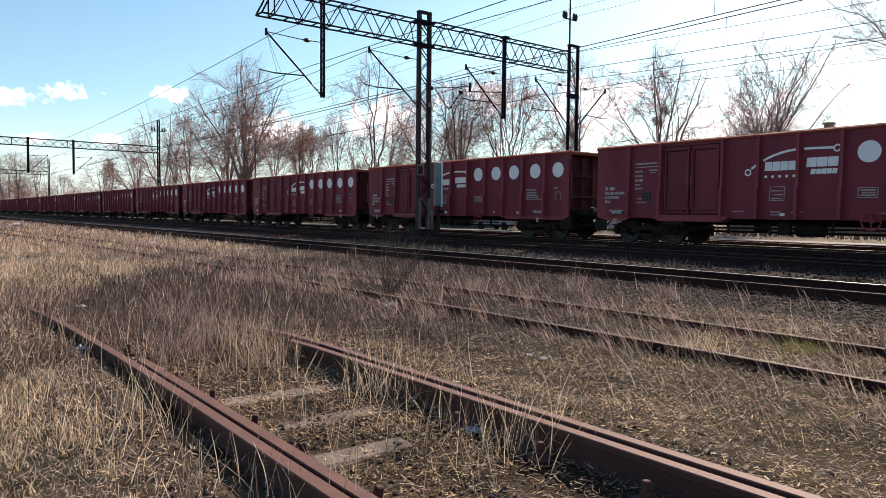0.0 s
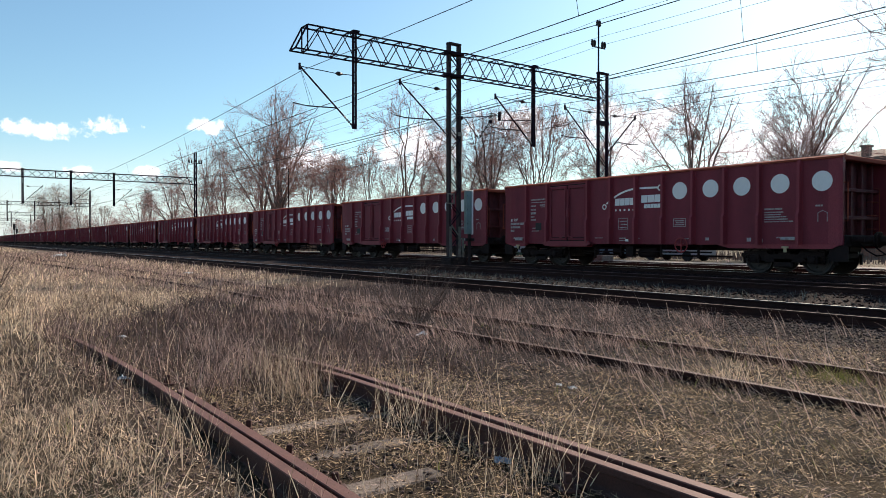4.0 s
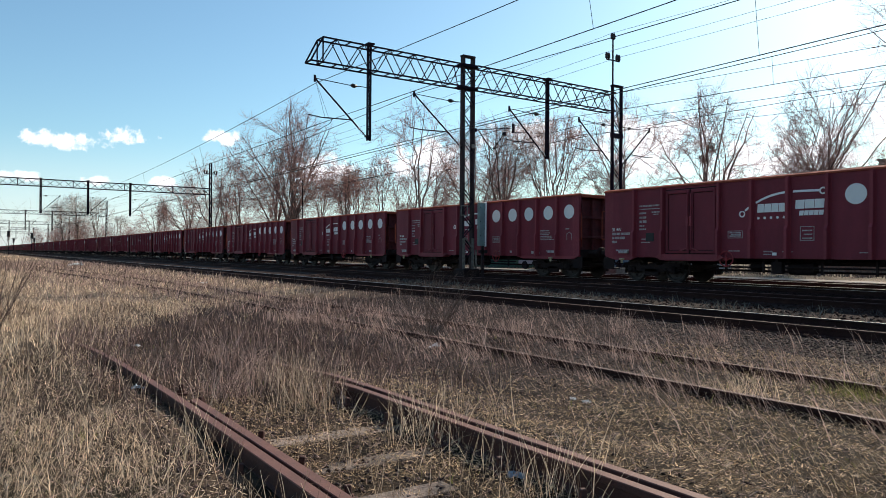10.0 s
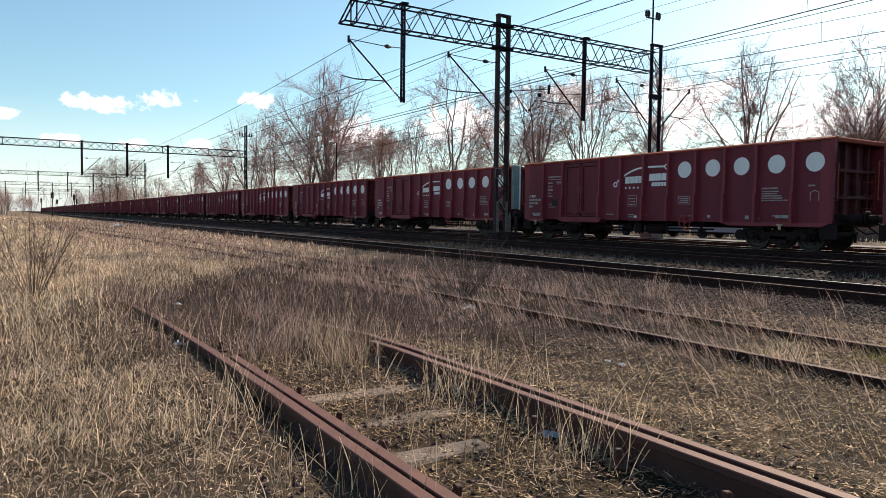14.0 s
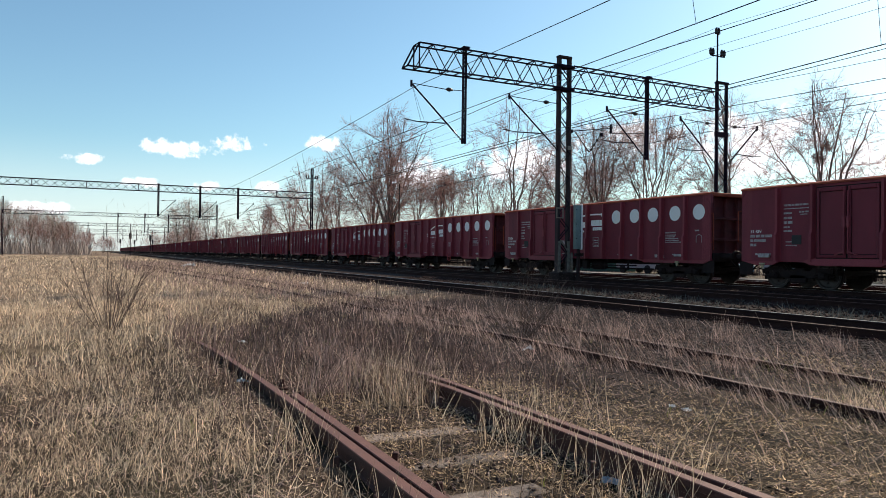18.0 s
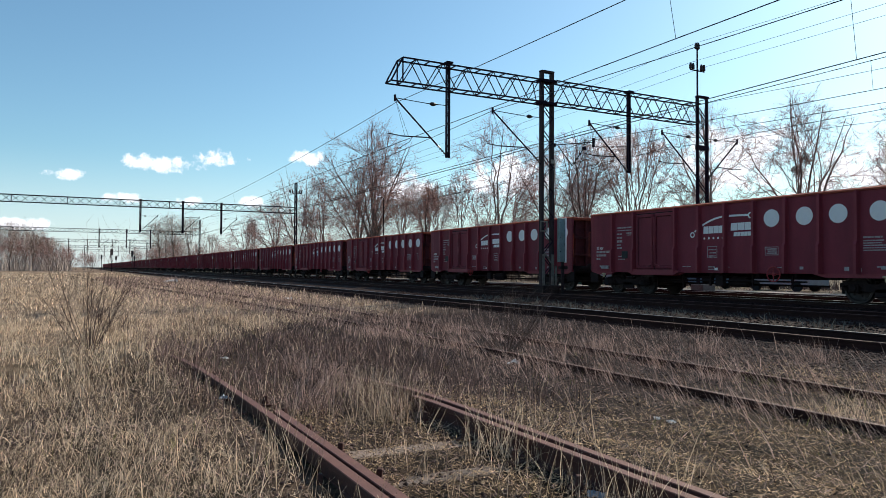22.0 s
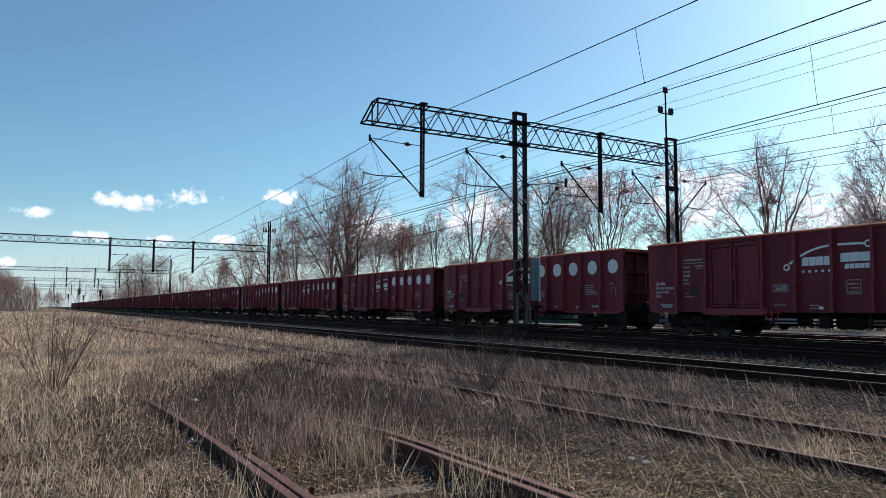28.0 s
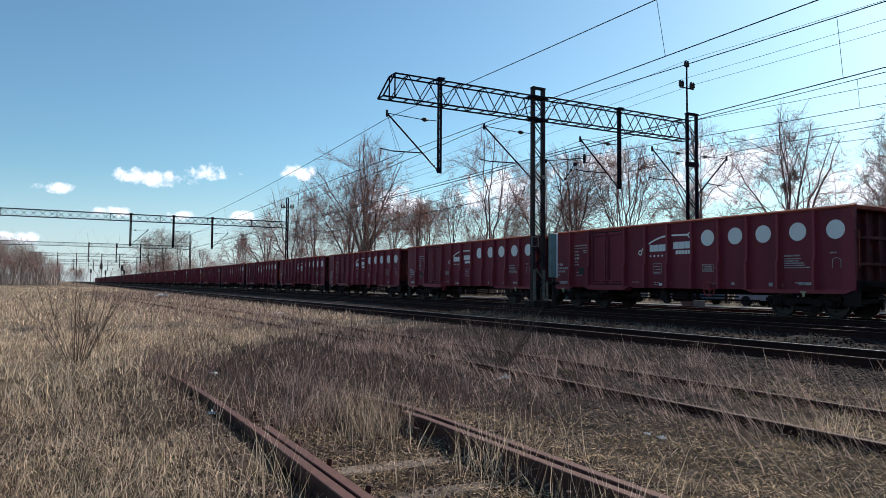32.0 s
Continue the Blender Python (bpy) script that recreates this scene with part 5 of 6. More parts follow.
def crown_tree(seed, height, half, base, twigs, lean=0.0, limbs=5, forks=3, boughs=8, shoots=8, sprigs=5, trunk_r=None, fork=0.20, reach=(25, 86)):
    """A bare tree: limbs rise from a low fork and fan out to a rounded, uneven crown full of fine twigs."""
    g = np.random.default_rng(seed)
    trunk_r = trunk_r or height * 0.014
    mid = np.array([lean, 0.0, base + 0.42 * (height - base)])
    axes = np.array([half, half, height - mid[2]])

    def shell(d):
        d = unit(d)
        lump = 1 + 0.13 * np.sin(3.3 * d[:, 0] + 2.1 * d[:, 1] + seed) * np.sin(4.1 * d[:, 2] - 2.7 * d[:, 0] + 2 * seed) + 0.06 * np.sin(9 * d[:, 0] + 7 * d[:, 2] + seed)
        flat = np.hypot(d[:, 0], d[:, 1])
        lump = lump * (flat ** 2.8 + np.abs(d[:, 2]) ** 2.8) ** (-1 / 2.8)
        return mid + d * np.where(d[:, 2:] < 0, axes * [1, 1, 0.62], axes) * lump[:, None]

    top = np.array([[lean * 0.12, 0.0, fork * height]])
    stem, tp, tr = curve_set(np.array([[0.0, 0.0, -0.2]]), top * [[0.3, 0, 0.5]], top, np.array([trunk_r * 1.15]), np.array([trunk_r * 0.8]), 4)
    az = 2 * np.pi * (np.arange(limbs) + 0.7 * g.random(limbs)) / limbs * 2.6
    el = np.radians(reach[0] + (reach[1] - reach[0]) * (np.arange(limbs) + g.random(limbs)) / limbs)
    goal = shell(np.stack([np.cos(az) * np.cos(el), np.sin(az) * np.cos(el), np.sin(el)], 1)) * 0.93 + mid * 0.07
    p = tp[0, -1] - np.array([0, 0, 1.0]) * (0.55 * fork * height * (1 - np.sin(el)) * g.random(limbs))[:, None]
    far = np.linalg.norm(goal - p, axis=1, keepdims=True)
    c = p + 0.42 * far * unit(unit(goal - p) + np.array([lean * 0.04, 0, 0.30]) + g.normal(0, 0.10, p.shape))
    a, pts, rad = curve_set(p, c, goal, trunk_r * g.uniform(0.42, 0.66, limbs), np.full(limbs, 0.020), 9)
    pts[:, 1:-1] += g.normal(0, 0.006 * height, pts[:, 1:-1].shape)
    a = np.concatenate([pts[:, :-1], pts[:, 1:], rad[:, :-1, None], rad[:, 1:, None]], 2).reshape(-1, 8)
    # forks of the limbs, each to a place of its own on the crown
    at, fwd, r, u = sprout(g, pts, rad, forks, 0.10, 0.62)
    out = unit((at - mid) / axes + 0.5 * fwd)
    goal = mid + (shell(out + g.normal(0, 0.50, out.shape)) - mid) * 0.93
    way, far = unit(goal - at), np.linalg.norm(goal - at, axis=1)
    c = at + 0.45 * far[:, None] * unit(0.8 * fwd + 0.7 * way + np.array([0, 0, 0.12]))
    a2, pts1, rad1 = curve_set(at, c, goal, np.clip(r * 0.58, 0.022, 0.10), np.full(len(at), 0.012), 9)
    pts1[:, 1:-1] += g.normal(0, 0.005 * height, pts1[:, 1:-1].shape)
    a2 = np.concatenate([pts1[:, :-1], pts1[:, 1:], rad1[:, :-1, None], rad1[:, 1:, None]], 2).reshape(-1, 8)
    heavy = [stem, a, a2]
    pts, rad = np.concatenate([pts, pts1]), np.concatenate([rad, rad1])
    at, fwd, r, u = sprout(g, pts, rad, boughs, 0.22)
    out = unit((at - mid) / axes)
    goal = shell(out + g.normal(0, 0.42, out.shape)) * 1.0
    goal = mid + (goal - mid) * g.uniform(0.62, 0.95, (len(goal), 1))
    way, far = unit(goal - at), np.linalg.norm(goal - at, axis=1)
    far = np.minimum(far, 0.30 * height * (1.1 - 0.5 * u))
    goal = at + way * far[:, None]
    c = at + 0.5 * far[:, None] * unit(0.9 * fwd + 0.5 * way + np.array([0, 0, 0.15]))
    b, pts2, rad2 = curve_set(at, c, goal, np.clip(r * 0.5, 0.011, 0.045), np.full(len(at), 0.008), 5)
    at, fwd, r, u = sprout(g, np.concatenate([pts2]), rad2, shoots, 0.16)
    at3, fwd3, r3, u3 = sprout(g, pts, rad, 8, 0.45)
    at, fwd, r = np.concatenate([at, at3]), np.concatenate([fwd, fwd3]), np.concatenate([r, r3])
    out = unit((at - mid) / axes)
    way = unit(fwd + g.normal(0, 0.42, fwd.shape) + 0.38 * out + np.array([0, 0, 0.22]))
    far = height * g.uniform(0.03, 0.075, len(at))
    goal = at + way * far[:, None]
    c = at + 0.5 * far[:, None] * unit(way + 0.5 * fwd + g.normal(0, 0.15, way.shape))
    d, pts3, rad3 = curve_set(at, c, goal, np.clip(r * 0.6, 0.0075, 0.011), np.full(len(at), 0.005), 2)
    at, fwd, r, u = sprout(g, pts3, rad3, sprigs, 0.15)
    way = unit(fwd + g.normal(0, 0.40, fwd.shape) + np.array([0, 0, 0.18]))
    tip = at + way * (height * g.uniform(0.012, 0.042, len(at)))[:, None]
    e = np.concatenate([at, tip, np.full((len(at), 1), 0.0050), np.full((len(at), 1), 0.0038)], 1)
    v, f = tubes(np.concatenate(heavy), 7)
    trunk = bulk("trunk", v, f, M_BARK, True)
    v, f = tubes(np.concatenate([b, d, e]), 3)
    return trunk, bulk("crown", v, f, twigs)


def plant(kind, x, y, scale=1.0, turn=0.0, label="tall bare deciduous tree with fine twigs behind the railway", name="bare_tree"):
    trunk, crown = kind
    t = thing(name, pose(x, y, 0.1), label, "tree", "bare trees")
    for nm, me in (("trunk", trunk), ("crown", crown)):
        ob = new(nm, me)
        ob.parent = t
        ob.matrix_basis = pose(0, 0, 0, 0, 0, turn) @ Matrix.Scale(scale, 4)


def all_trees():
    tall = [crown_tree(11, 16.0, 6.4, 3.4, M_TWIG, limbs=6, trunk_r=0.26), crown_tree(23, 14.0, 5.0, 2.6, M_TWIG, limbs=4, trunk_r=0.19), crown_tree(37, 14.0, 5.9, 2.8, M_TWIG, limbs=6, trunk_r=0.24)]
    russet = crown_tree(41, 13.0, 4.3, 1.6, M_TWIGRED, limbs=5, trunk_r=0.15, reach=(40, 86))
    slim = crown_tree(53, 12.0, 2.6, 2.0, M_TWIG, limbs=3, trunk_r=0.13, reach=(50, 86))
    leaning = crown_tree(67, 13.0, 4.6, 3.4, M_TWIG, lean=-4.5, limbs=5, forks=3, trunk_r=0.15, reach=(8, 80))
    high = crown_tree(83, 19.0, 6.3, 7.5, M_TWIG, limbs=6, forks=4, shoots=9, trunk_r=0.24)
    bushy = tree_meshes(71, 8.0, 1.0, M_TWIG, stems=9, levels=3, trunk_r=0.05, kids=(7, 6, 5, 0), twig=0.010, crown=0.05)
    for kind, x, y, h, turn in (
            (tall[2], 44.0, 31.0, 13.2, 20), (tall[1], 42, 36.8, 13.4, 75), (russet, 42, 45.0, 14.0, 10), (tall[0], 40, 49.5, 14.4, 200),
            (tall[2], 41, 55.0, 13.6, 110), (tall[1], 40, 63.5, 16.8, 250), (slim, 39, 70.0, 12.5, 0), (russet, 38, 76.5, 12.4, 120), (tall[2], 40, 99.0, 23.2, 60),
            (russet, 37, 92.0, 15.0, 220), (tall[0], 41, 108.0, 21.0, 300), (tall[1], 38, 131.0, 19.6, 30), (tall[0], 37, 146.0, 16.0, 170), (slim, 37, 165.0, 13.2, 80),
            (tall[2], 39, 185.0, 14.0, 200), (leaning, 42, 24.0, 13.2, 145), (leaning, 44, 25.5, 12.0, 160), (high, 40, 12.2, 19.5, 190), (high, 44, 9.0, 18.0, 20),
            (slim, 36, 118.0, 13.0, 45), (slim, 47, 58.0, 12.0, 15), (tall[1], 48, 80.0, 12.5, 330), (slim, 46, 92.0, 13.0, 75), (russet, 46, 101.0, 14.0, 130), (tall[1], 47, 51.0, 11.0, 205), (slim, 45, 39.5, 10.0, 60), (tall[2], 47, 124.0, 15.0, 10), (slim, 45, 140.0, 14.0, 190), (russet, 43, 84.0, 13.0, 300), (tall[1], 45, 69.0, 13.0, 10), (tall[1], 39, 120.0, 17.0, 100)):
        base = {id(tall[0]): 16.0, id(tall[1]): 14.0, id(tall[2]): 14.0, id(russet): 13.0, id(slim): 12.0, id(leaning): 13.0, id(high): 19.0}[id(kind)]
        lab = "bare russet-twigged tree with a few dead leaves" if kind is russet else ("bare leaning tree with slanting limbs" if kind is leaning else "tall bare deciduous tree with fine twigs behind the railway")
        plant(kind, x, y, h / base, turn, lab)
    rnd = random.Random(3)
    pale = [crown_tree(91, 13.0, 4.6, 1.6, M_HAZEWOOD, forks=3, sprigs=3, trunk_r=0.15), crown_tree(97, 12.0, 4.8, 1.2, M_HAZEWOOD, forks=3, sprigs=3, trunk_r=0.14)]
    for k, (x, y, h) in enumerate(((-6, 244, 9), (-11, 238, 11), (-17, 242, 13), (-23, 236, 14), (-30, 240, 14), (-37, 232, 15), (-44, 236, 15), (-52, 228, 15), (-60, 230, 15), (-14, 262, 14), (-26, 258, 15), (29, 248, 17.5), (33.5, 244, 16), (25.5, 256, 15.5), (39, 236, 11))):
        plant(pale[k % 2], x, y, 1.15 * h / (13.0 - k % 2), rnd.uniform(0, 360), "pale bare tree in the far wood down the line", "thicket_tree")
    for x, y, h in ((30, 262, 13), (34, 268, 12), (26, 275, 11), (36, 240, 10), (38, 215, 9), (-16, 255, 13), (-11, 262, 14), (-7, 258, 11), (-22, 250, 15), (-28, 246, 14), (-34, 240, 14), (-4, 290, 9), (37, 200, 8), (-2, 330, 10), (4, 380, 9), (8, 420, 10), (-14, 300, 14), (-20, 290, 15), (-9, 275, 12), (28, 300, 10), (32, 285, 12), (24, 340, 11), (-40, 230, 14), (-48, 225, 14)):
        plant(bushy, x, y, h / 8.0, rnd.uniform(0, 360), "dense bare thicket tree far down the line", "thicket_tree")
    for x, y, z in ((43.6, 30.4, 8.9), (44.2, 31.4, 8.3)):
        g = np.random.default_rng(int(10 * y))
        d = g.normal(0, 1, (220, 3))
        d /= np.linalg.norm(d, axis=1, keepdims=True)
        p = d * 0.42 * g.random((220, 1)) ** 0.4
        v, f = tubes(np.concatenate([p, p + np.roll(d, 1, 0) * 0.3, np.full((220, 1), 0.012), np.full((220, 1), 0.008)], 1), 3)
        nest = tagged(new("bird_nest", bulk("bird_nest", v, f, M_BARK)), "dark round bird nest of twigs in a bare crown", "bird nest", "bird nests")
        nest.matrix_basis = pose(x, y, z)
    for x, y, h in ((36, 58, 4.5), (37, 82, 5.0), (36, 104, 5.5), (36.5, 124, 6), (36, 139, 6.5), (36.5, 155, 6), (37, 174, 6), (39, 40, 3.6), (38.5, 66, 4.2), (37.5, 90, 5), (36, 98, 6), (38, 112, 7), (36, 131, 7), (38, 148, 8), (36, 162, 7), (38, 182, 7), (36, 190, 6), (38, 74, 5), (37.5, 50, 3.5), (40, 33, 3)):
        plant(bushy, x, y, h / 8.0, rnd.uniform(0, 360), "bare undergrowth shrub below the trees", "undergrowth_shrub")


all_trees()


def shrub(x, y, height, seed, wide, count=14):
    """A leafless bush: many thin stems from one base."""
    rnd = random.Random(seed)
    t = thing("bare_shrub", pose(x, y, float(ground_z(x, y))), "leafless thin-stemmed shrub standing in the dry grass", "shrub", "bare shrubs")
    for i in range(count):
        segs = []
        a, out = rnd.uniform(0, 6.28), rnd.uniform(0.08, 0.72) * wide
        d = Vector((math.cos(a) * out, math.sin(a) * out, 1)).normalized()
        p, r = Vector((0.20 * out * math.cos(a), 0.20 * out * math.sin(a), -0.03)), 0.0085
        l = height * rnd.uniform(0.6, 1.05)
        for k in range(6):
            d = (d + Vector((rnd.gauss(0, 0.04), rnd.gauss(0, 0.04), 0.02))).normalized()
            q = p + d * l / 6
            segs.append((*p, *q, r, r * 0.8))
            p, r = q, r * 0.8
            if k > 0:
                for b in range(2):
                    sd = (d + Vector((rnd.gauss(0, 0.5), rnd.gauss(0, 0.5), rnd.gauss(0.1, 0.2)))).normalized()
                    m = p + sd * l * rnd.uniform(0.16, 0.34)
                    segs.append((*p, *m, r * 0.6, r * 0.42))
                    sd = (sd + Vector((rnd.gauss(0, 0.4), rnd.gauss(0, 0.4), 0.15))).normalized()
                    segs.append((*m, *(m + sd * l * rnd.uniform(0.06, 0.16)), r * 0.45, r * 0.3))
        v, f = tubes(segs, 4)
        ob = new("stem", bulk("stem", v, f, M_SHRUB))
        ob.parent = t


shrub(0.24, 12.74, 1.75, 5, 1.1, 17)
shrub(6.35, 9.83, 1.15, 8, 1.5, 19)
shrub(0.6, 14.5, 0.7, 9, 1.0, 5)


# ---- behind the train ----
def far_building():
    t = thing("low_building", pose(0, 0, 0), "long low brick building with a shallow grey-brown roof", "building")
    s = Shape()
    s.box(60, 70, 4.0, 34.0, 0.0, 7.6)
    part("wall", s, M_BRICK, t)
    s = Shape()
    s.prism([(59.4, 7.6), (59.4, 8.0), (65, 9.2), (70.6, 8.0), (70.6, 7.6)], "y", 3.4, 34.6)
    part("roof", s, M_ROOF, t)
    s = Shape()
    s.box(60.0, 60.6, 26.1, 26.7, 7.9, 9.0, bevel=0.03)
    s.box(59.92, 60.68, 26.02, 26.78, 8.9, 9.06)
    part("chimney", s, M_CONC, t, "squat pale chimney")
    wn = Shape()
    wn.box(59.94, 60.02, -0.6, 0.6, 0, 1.4)
    wm = mesh_of("window", wn, M_GLASS)
    for i in range(9):
        for z in (1.4, 4.6):
            piece("window", wm, t, pose(0, 6 + 3.2 * i, z))


def car(x, y, turn, paint, label):
    t = thing("parked_car", pose(x, y, 0.15, 0, 0, turn), label, "car", "parked cars")
    s = Shape()
    s.prism([(-2.1, 0.35), (-2.15, 0.75), (-1.6, 0.92), (-0.9, 0.98), (1.9, 0.98), (2.12, 0.85), (2.1, 0.35)], "x", -0.85, 0.85)
    body = part("body", s, paint, t)
    s = Shape()
    n = [(-0.95, 0.97), (-0.35, 1.42), (1.2, 1.45), (1.85, 0.97)]
    s.prism(n, "x", -0.74, 0.74)
    part("cabin", s, M_GLASS, t)
    s = Shape()
    s.prism([(-0.42, 1.40), (-0.35, 1.45), (1.2, 1.48), (1.3, 1.42)], "x", -0.70, 0.70)
    part("roof", s, paint, t)
    for dx in (-0.8, 0.8):
        for dy in (-1.3, 1.35):
            w = Shape()
            w.lathe([(-0.1, 0.2), (-0.1, 0.31), (0.1, 0.31), (0.1, 0.2)], "x", (dx, dy, 0.31), 16)
            part("wheel", w, M_TYRE, t)


def street_lamp(x, y, z):
    t = thing("street_lamp", pose(x, y, 0.1), "slim grey street lamp with a pale head behind the tracks", "street lamp")
    s = Shape()
    s.tube((0, 0, 0), (0, 0, z), 0.09, 0.05, n=10)
    part("post", s, M_STEELRUST, t)
    s = Shape()
    s.tube((0, 0, z), (-0.3, 0.5, z + 0.25), 0.035, n=8)
    part("arm", s, M_STEELRUST, t)
    s = Shape()
    s.prism([(0.35, z + 0.18), (0.45, z + 0.32), (1.1, z + 0.36), (1.25, z + 0.28), (1.1, z + 0.20)], "x", -0.42, -0.16)
    part("lamp_head", s, M_WHITE, t, "pale lamp head")


def behind_train():
    far_building()
    street_lamp(34.0, 80.8, 10.0)
    road = Shape()
    road.box(31.2, 33.0, -40, 240, -0.1, 0.22)
    tagged(part("gravel_road", road, M_PAVE), "pale sunlit gravel road behind the tracks", "road", kind="structure")
    car(36.5, 33.0, 0, M_CARBLUE, "parked blue-grey car beside the gravel road")
    car(36.8, 27.0, 0, M_CARWHITE, "parked pale grey car beside the gravel road")
    car(36.6, 40.0, 0, M_CARWHITE, "parked pale grey car beside the gravel road")
    c = thing("steel_container", pose(0, 0, 0), "dark green steel container standing beyond the tracks", "container")
    s = Shape()
    s.box(37, 39.4, 44, 50, 0.15, 1.9, bevel=0.03)
    part("box", s, M_CAN, c)
    for i in range(14):
        r = Shape()
        r.box(36.96, 37.0, 44.2 + 0.42 * i, 44.4 + 0.42 * i, 0.25, 1.8)
        part("corrugation", r, M_CAN, c)


behind_train()


# ---- dry grass, stones and litter ----
def blades(name, n, xr, yr, hr, material, seed, bent=0.5, wide=0.004, segs=3, keep=None, flat=0.0, label="", wind=None):
    """Thin curved stems scattered over a stretch of ground, as one mesh."""
    g = np.random.default_rng(seed)
    x, y = g.uniform(*xr, n), g.uniform(*yr, n)
    ok = np.hypot(x, y - 0.0) > 1.1
    if keep is not None:
        ok &= g.random(n) < keep(x, y)
    x, y = x[ok], y[ok]
    n = len(x)
    h = g.uniform(*hr, n) * (0.55 + 0.45 * g.random(n))
    a = 1.2 * np.sin(0.9 * x + 1.1 * np.sin(0.7 * y)) + 0.9 * np.sin(1.3 * y + 0.8 * x) + g.normal(0, 1.9, n)
    lean = np.abs(g.normal(0, 0.5, n)) * bent + flat * g.uniform(0.7, 1.3, n)
    droop = np.abs(g.normal(0, 0.6, n)) * bent
    curl = g.normal(0, 0.9, n)
    if wind is not None:
        a, lean, curl = wind + g.normal(0, 0.55, n), 0.18 + np.abs(g.normal(0, 0.32, n)), 0.4 * curl
    face = g.uniform(0, 2 * np.pi, n)
    wd = wide * g.uniform(0.6, 1.4, n) * (1 + 0.03 * np.hypot(x, y))
    px, py = x.copy(), y.copy()
    pz = ground_z(x, y) - 0.01 + (g.uniform(0.004, 0.05, n) if flat > 0 else 0)
    rows = []
    for k in range(segs + 1):
        u = k / segs
        if k:
            ang = np.clip(lean + droop * u, 0, 1.9) if not flat else np.clip(lean + g.normal(0, 0.12, n), 0.9, 1.75)
            px, py, pz = px + np.cos(a + curl * u) * np.sin(ang) * h / segs, py + np.sin(a + curl * u) * np.sin(ang) * h / segs, pz + np.cos(ang) * h / segs
            pz = np.maximum(pz, ground_z(px, py) + 0.004) if segs < 4 and h.mean() < 0.3 else pz
        w = wd * (1 - 0.7 * u)
        rows.append(np.stack([px - np.cos(face) * w, py - np.sin(face) * w, pz], -1))
        rows.append(np.stack([px + np.cos(face) * w, py + np.sin(face) * w, pz + 0.3 * w], -1))
    v = np.stack(rows, 1)
    m = 2 * (segs + 1)
    base = m * np.arange(n)[:, None]
    f = np.concatenate([base + np.array([[2 * k, 2 * k + 1, 2 * k + 3, 2 * k + 2]]) for k in range(segs)], 0)
    return tagged(new(name, bulk(name, v.reshape(-1, 3), f, material)), label, "grass", kind="stuff")


def clump(x, y, s=0.9, seed=0.0):
    """Patchiness between 0 and 1."""
    return np.clip(0.5 + 0.5 * np.sin(s * 2.1 * x + 1.3 * np.sin(s * 1.7 * y + seed)) * np.sin(s * 1.6 * y + 1.1 * np.sin(s * 2.3 * x + seed)), 0, 1)


def left_field(x, y):
    edge = 0.9 - 0.0055 * np.clip(y - 4, 0, 14) ** 2 + np.clip(y - 8.0, 0, 6.5) * 0.22 + np.clip(y - 13.0 + 1.5 * np.sin(0.9 * x), 0, 9) * 1.5
    stray = 0.16 * np.clip((y - 6) / 4, 0, 1) * clump(x, y, 1.7, 1.2)
    return np.maximum(np.clip((edge - x) / (0.15 + 0.35 * np.clip(y - 6, 0, 6)) + 0.5, 0, 1), stray) * (0.3 + 0.7 * clump(x, y))


def on_rails(x, y):
    b = -0.0055 * np.clip(y - 4, 0, 14) ** 2
    return (np.abs(x - 1.366 - b) < 0.16) | (np.abs(x - 2.864 - b) < 0.16)


def between(x, y):
    w = np.interp(x, [0.9, 1.3, 2.9, 3.6, 5.2, 7.6, 9.4, 10.2, 10.6], [1.0, 0.55, 0.55, 0.65, 0.8, 0.5, 0.34, 0.16, 0.0])
    far = np.clip((y - 4.5) / 5.0, 0.25, 1.0)
    return np.where(on_rails(x, y) & (y < 9), 0.04, w * far * (0.2 + 0.8 * clump(x, y, 1.3, 2.0)))


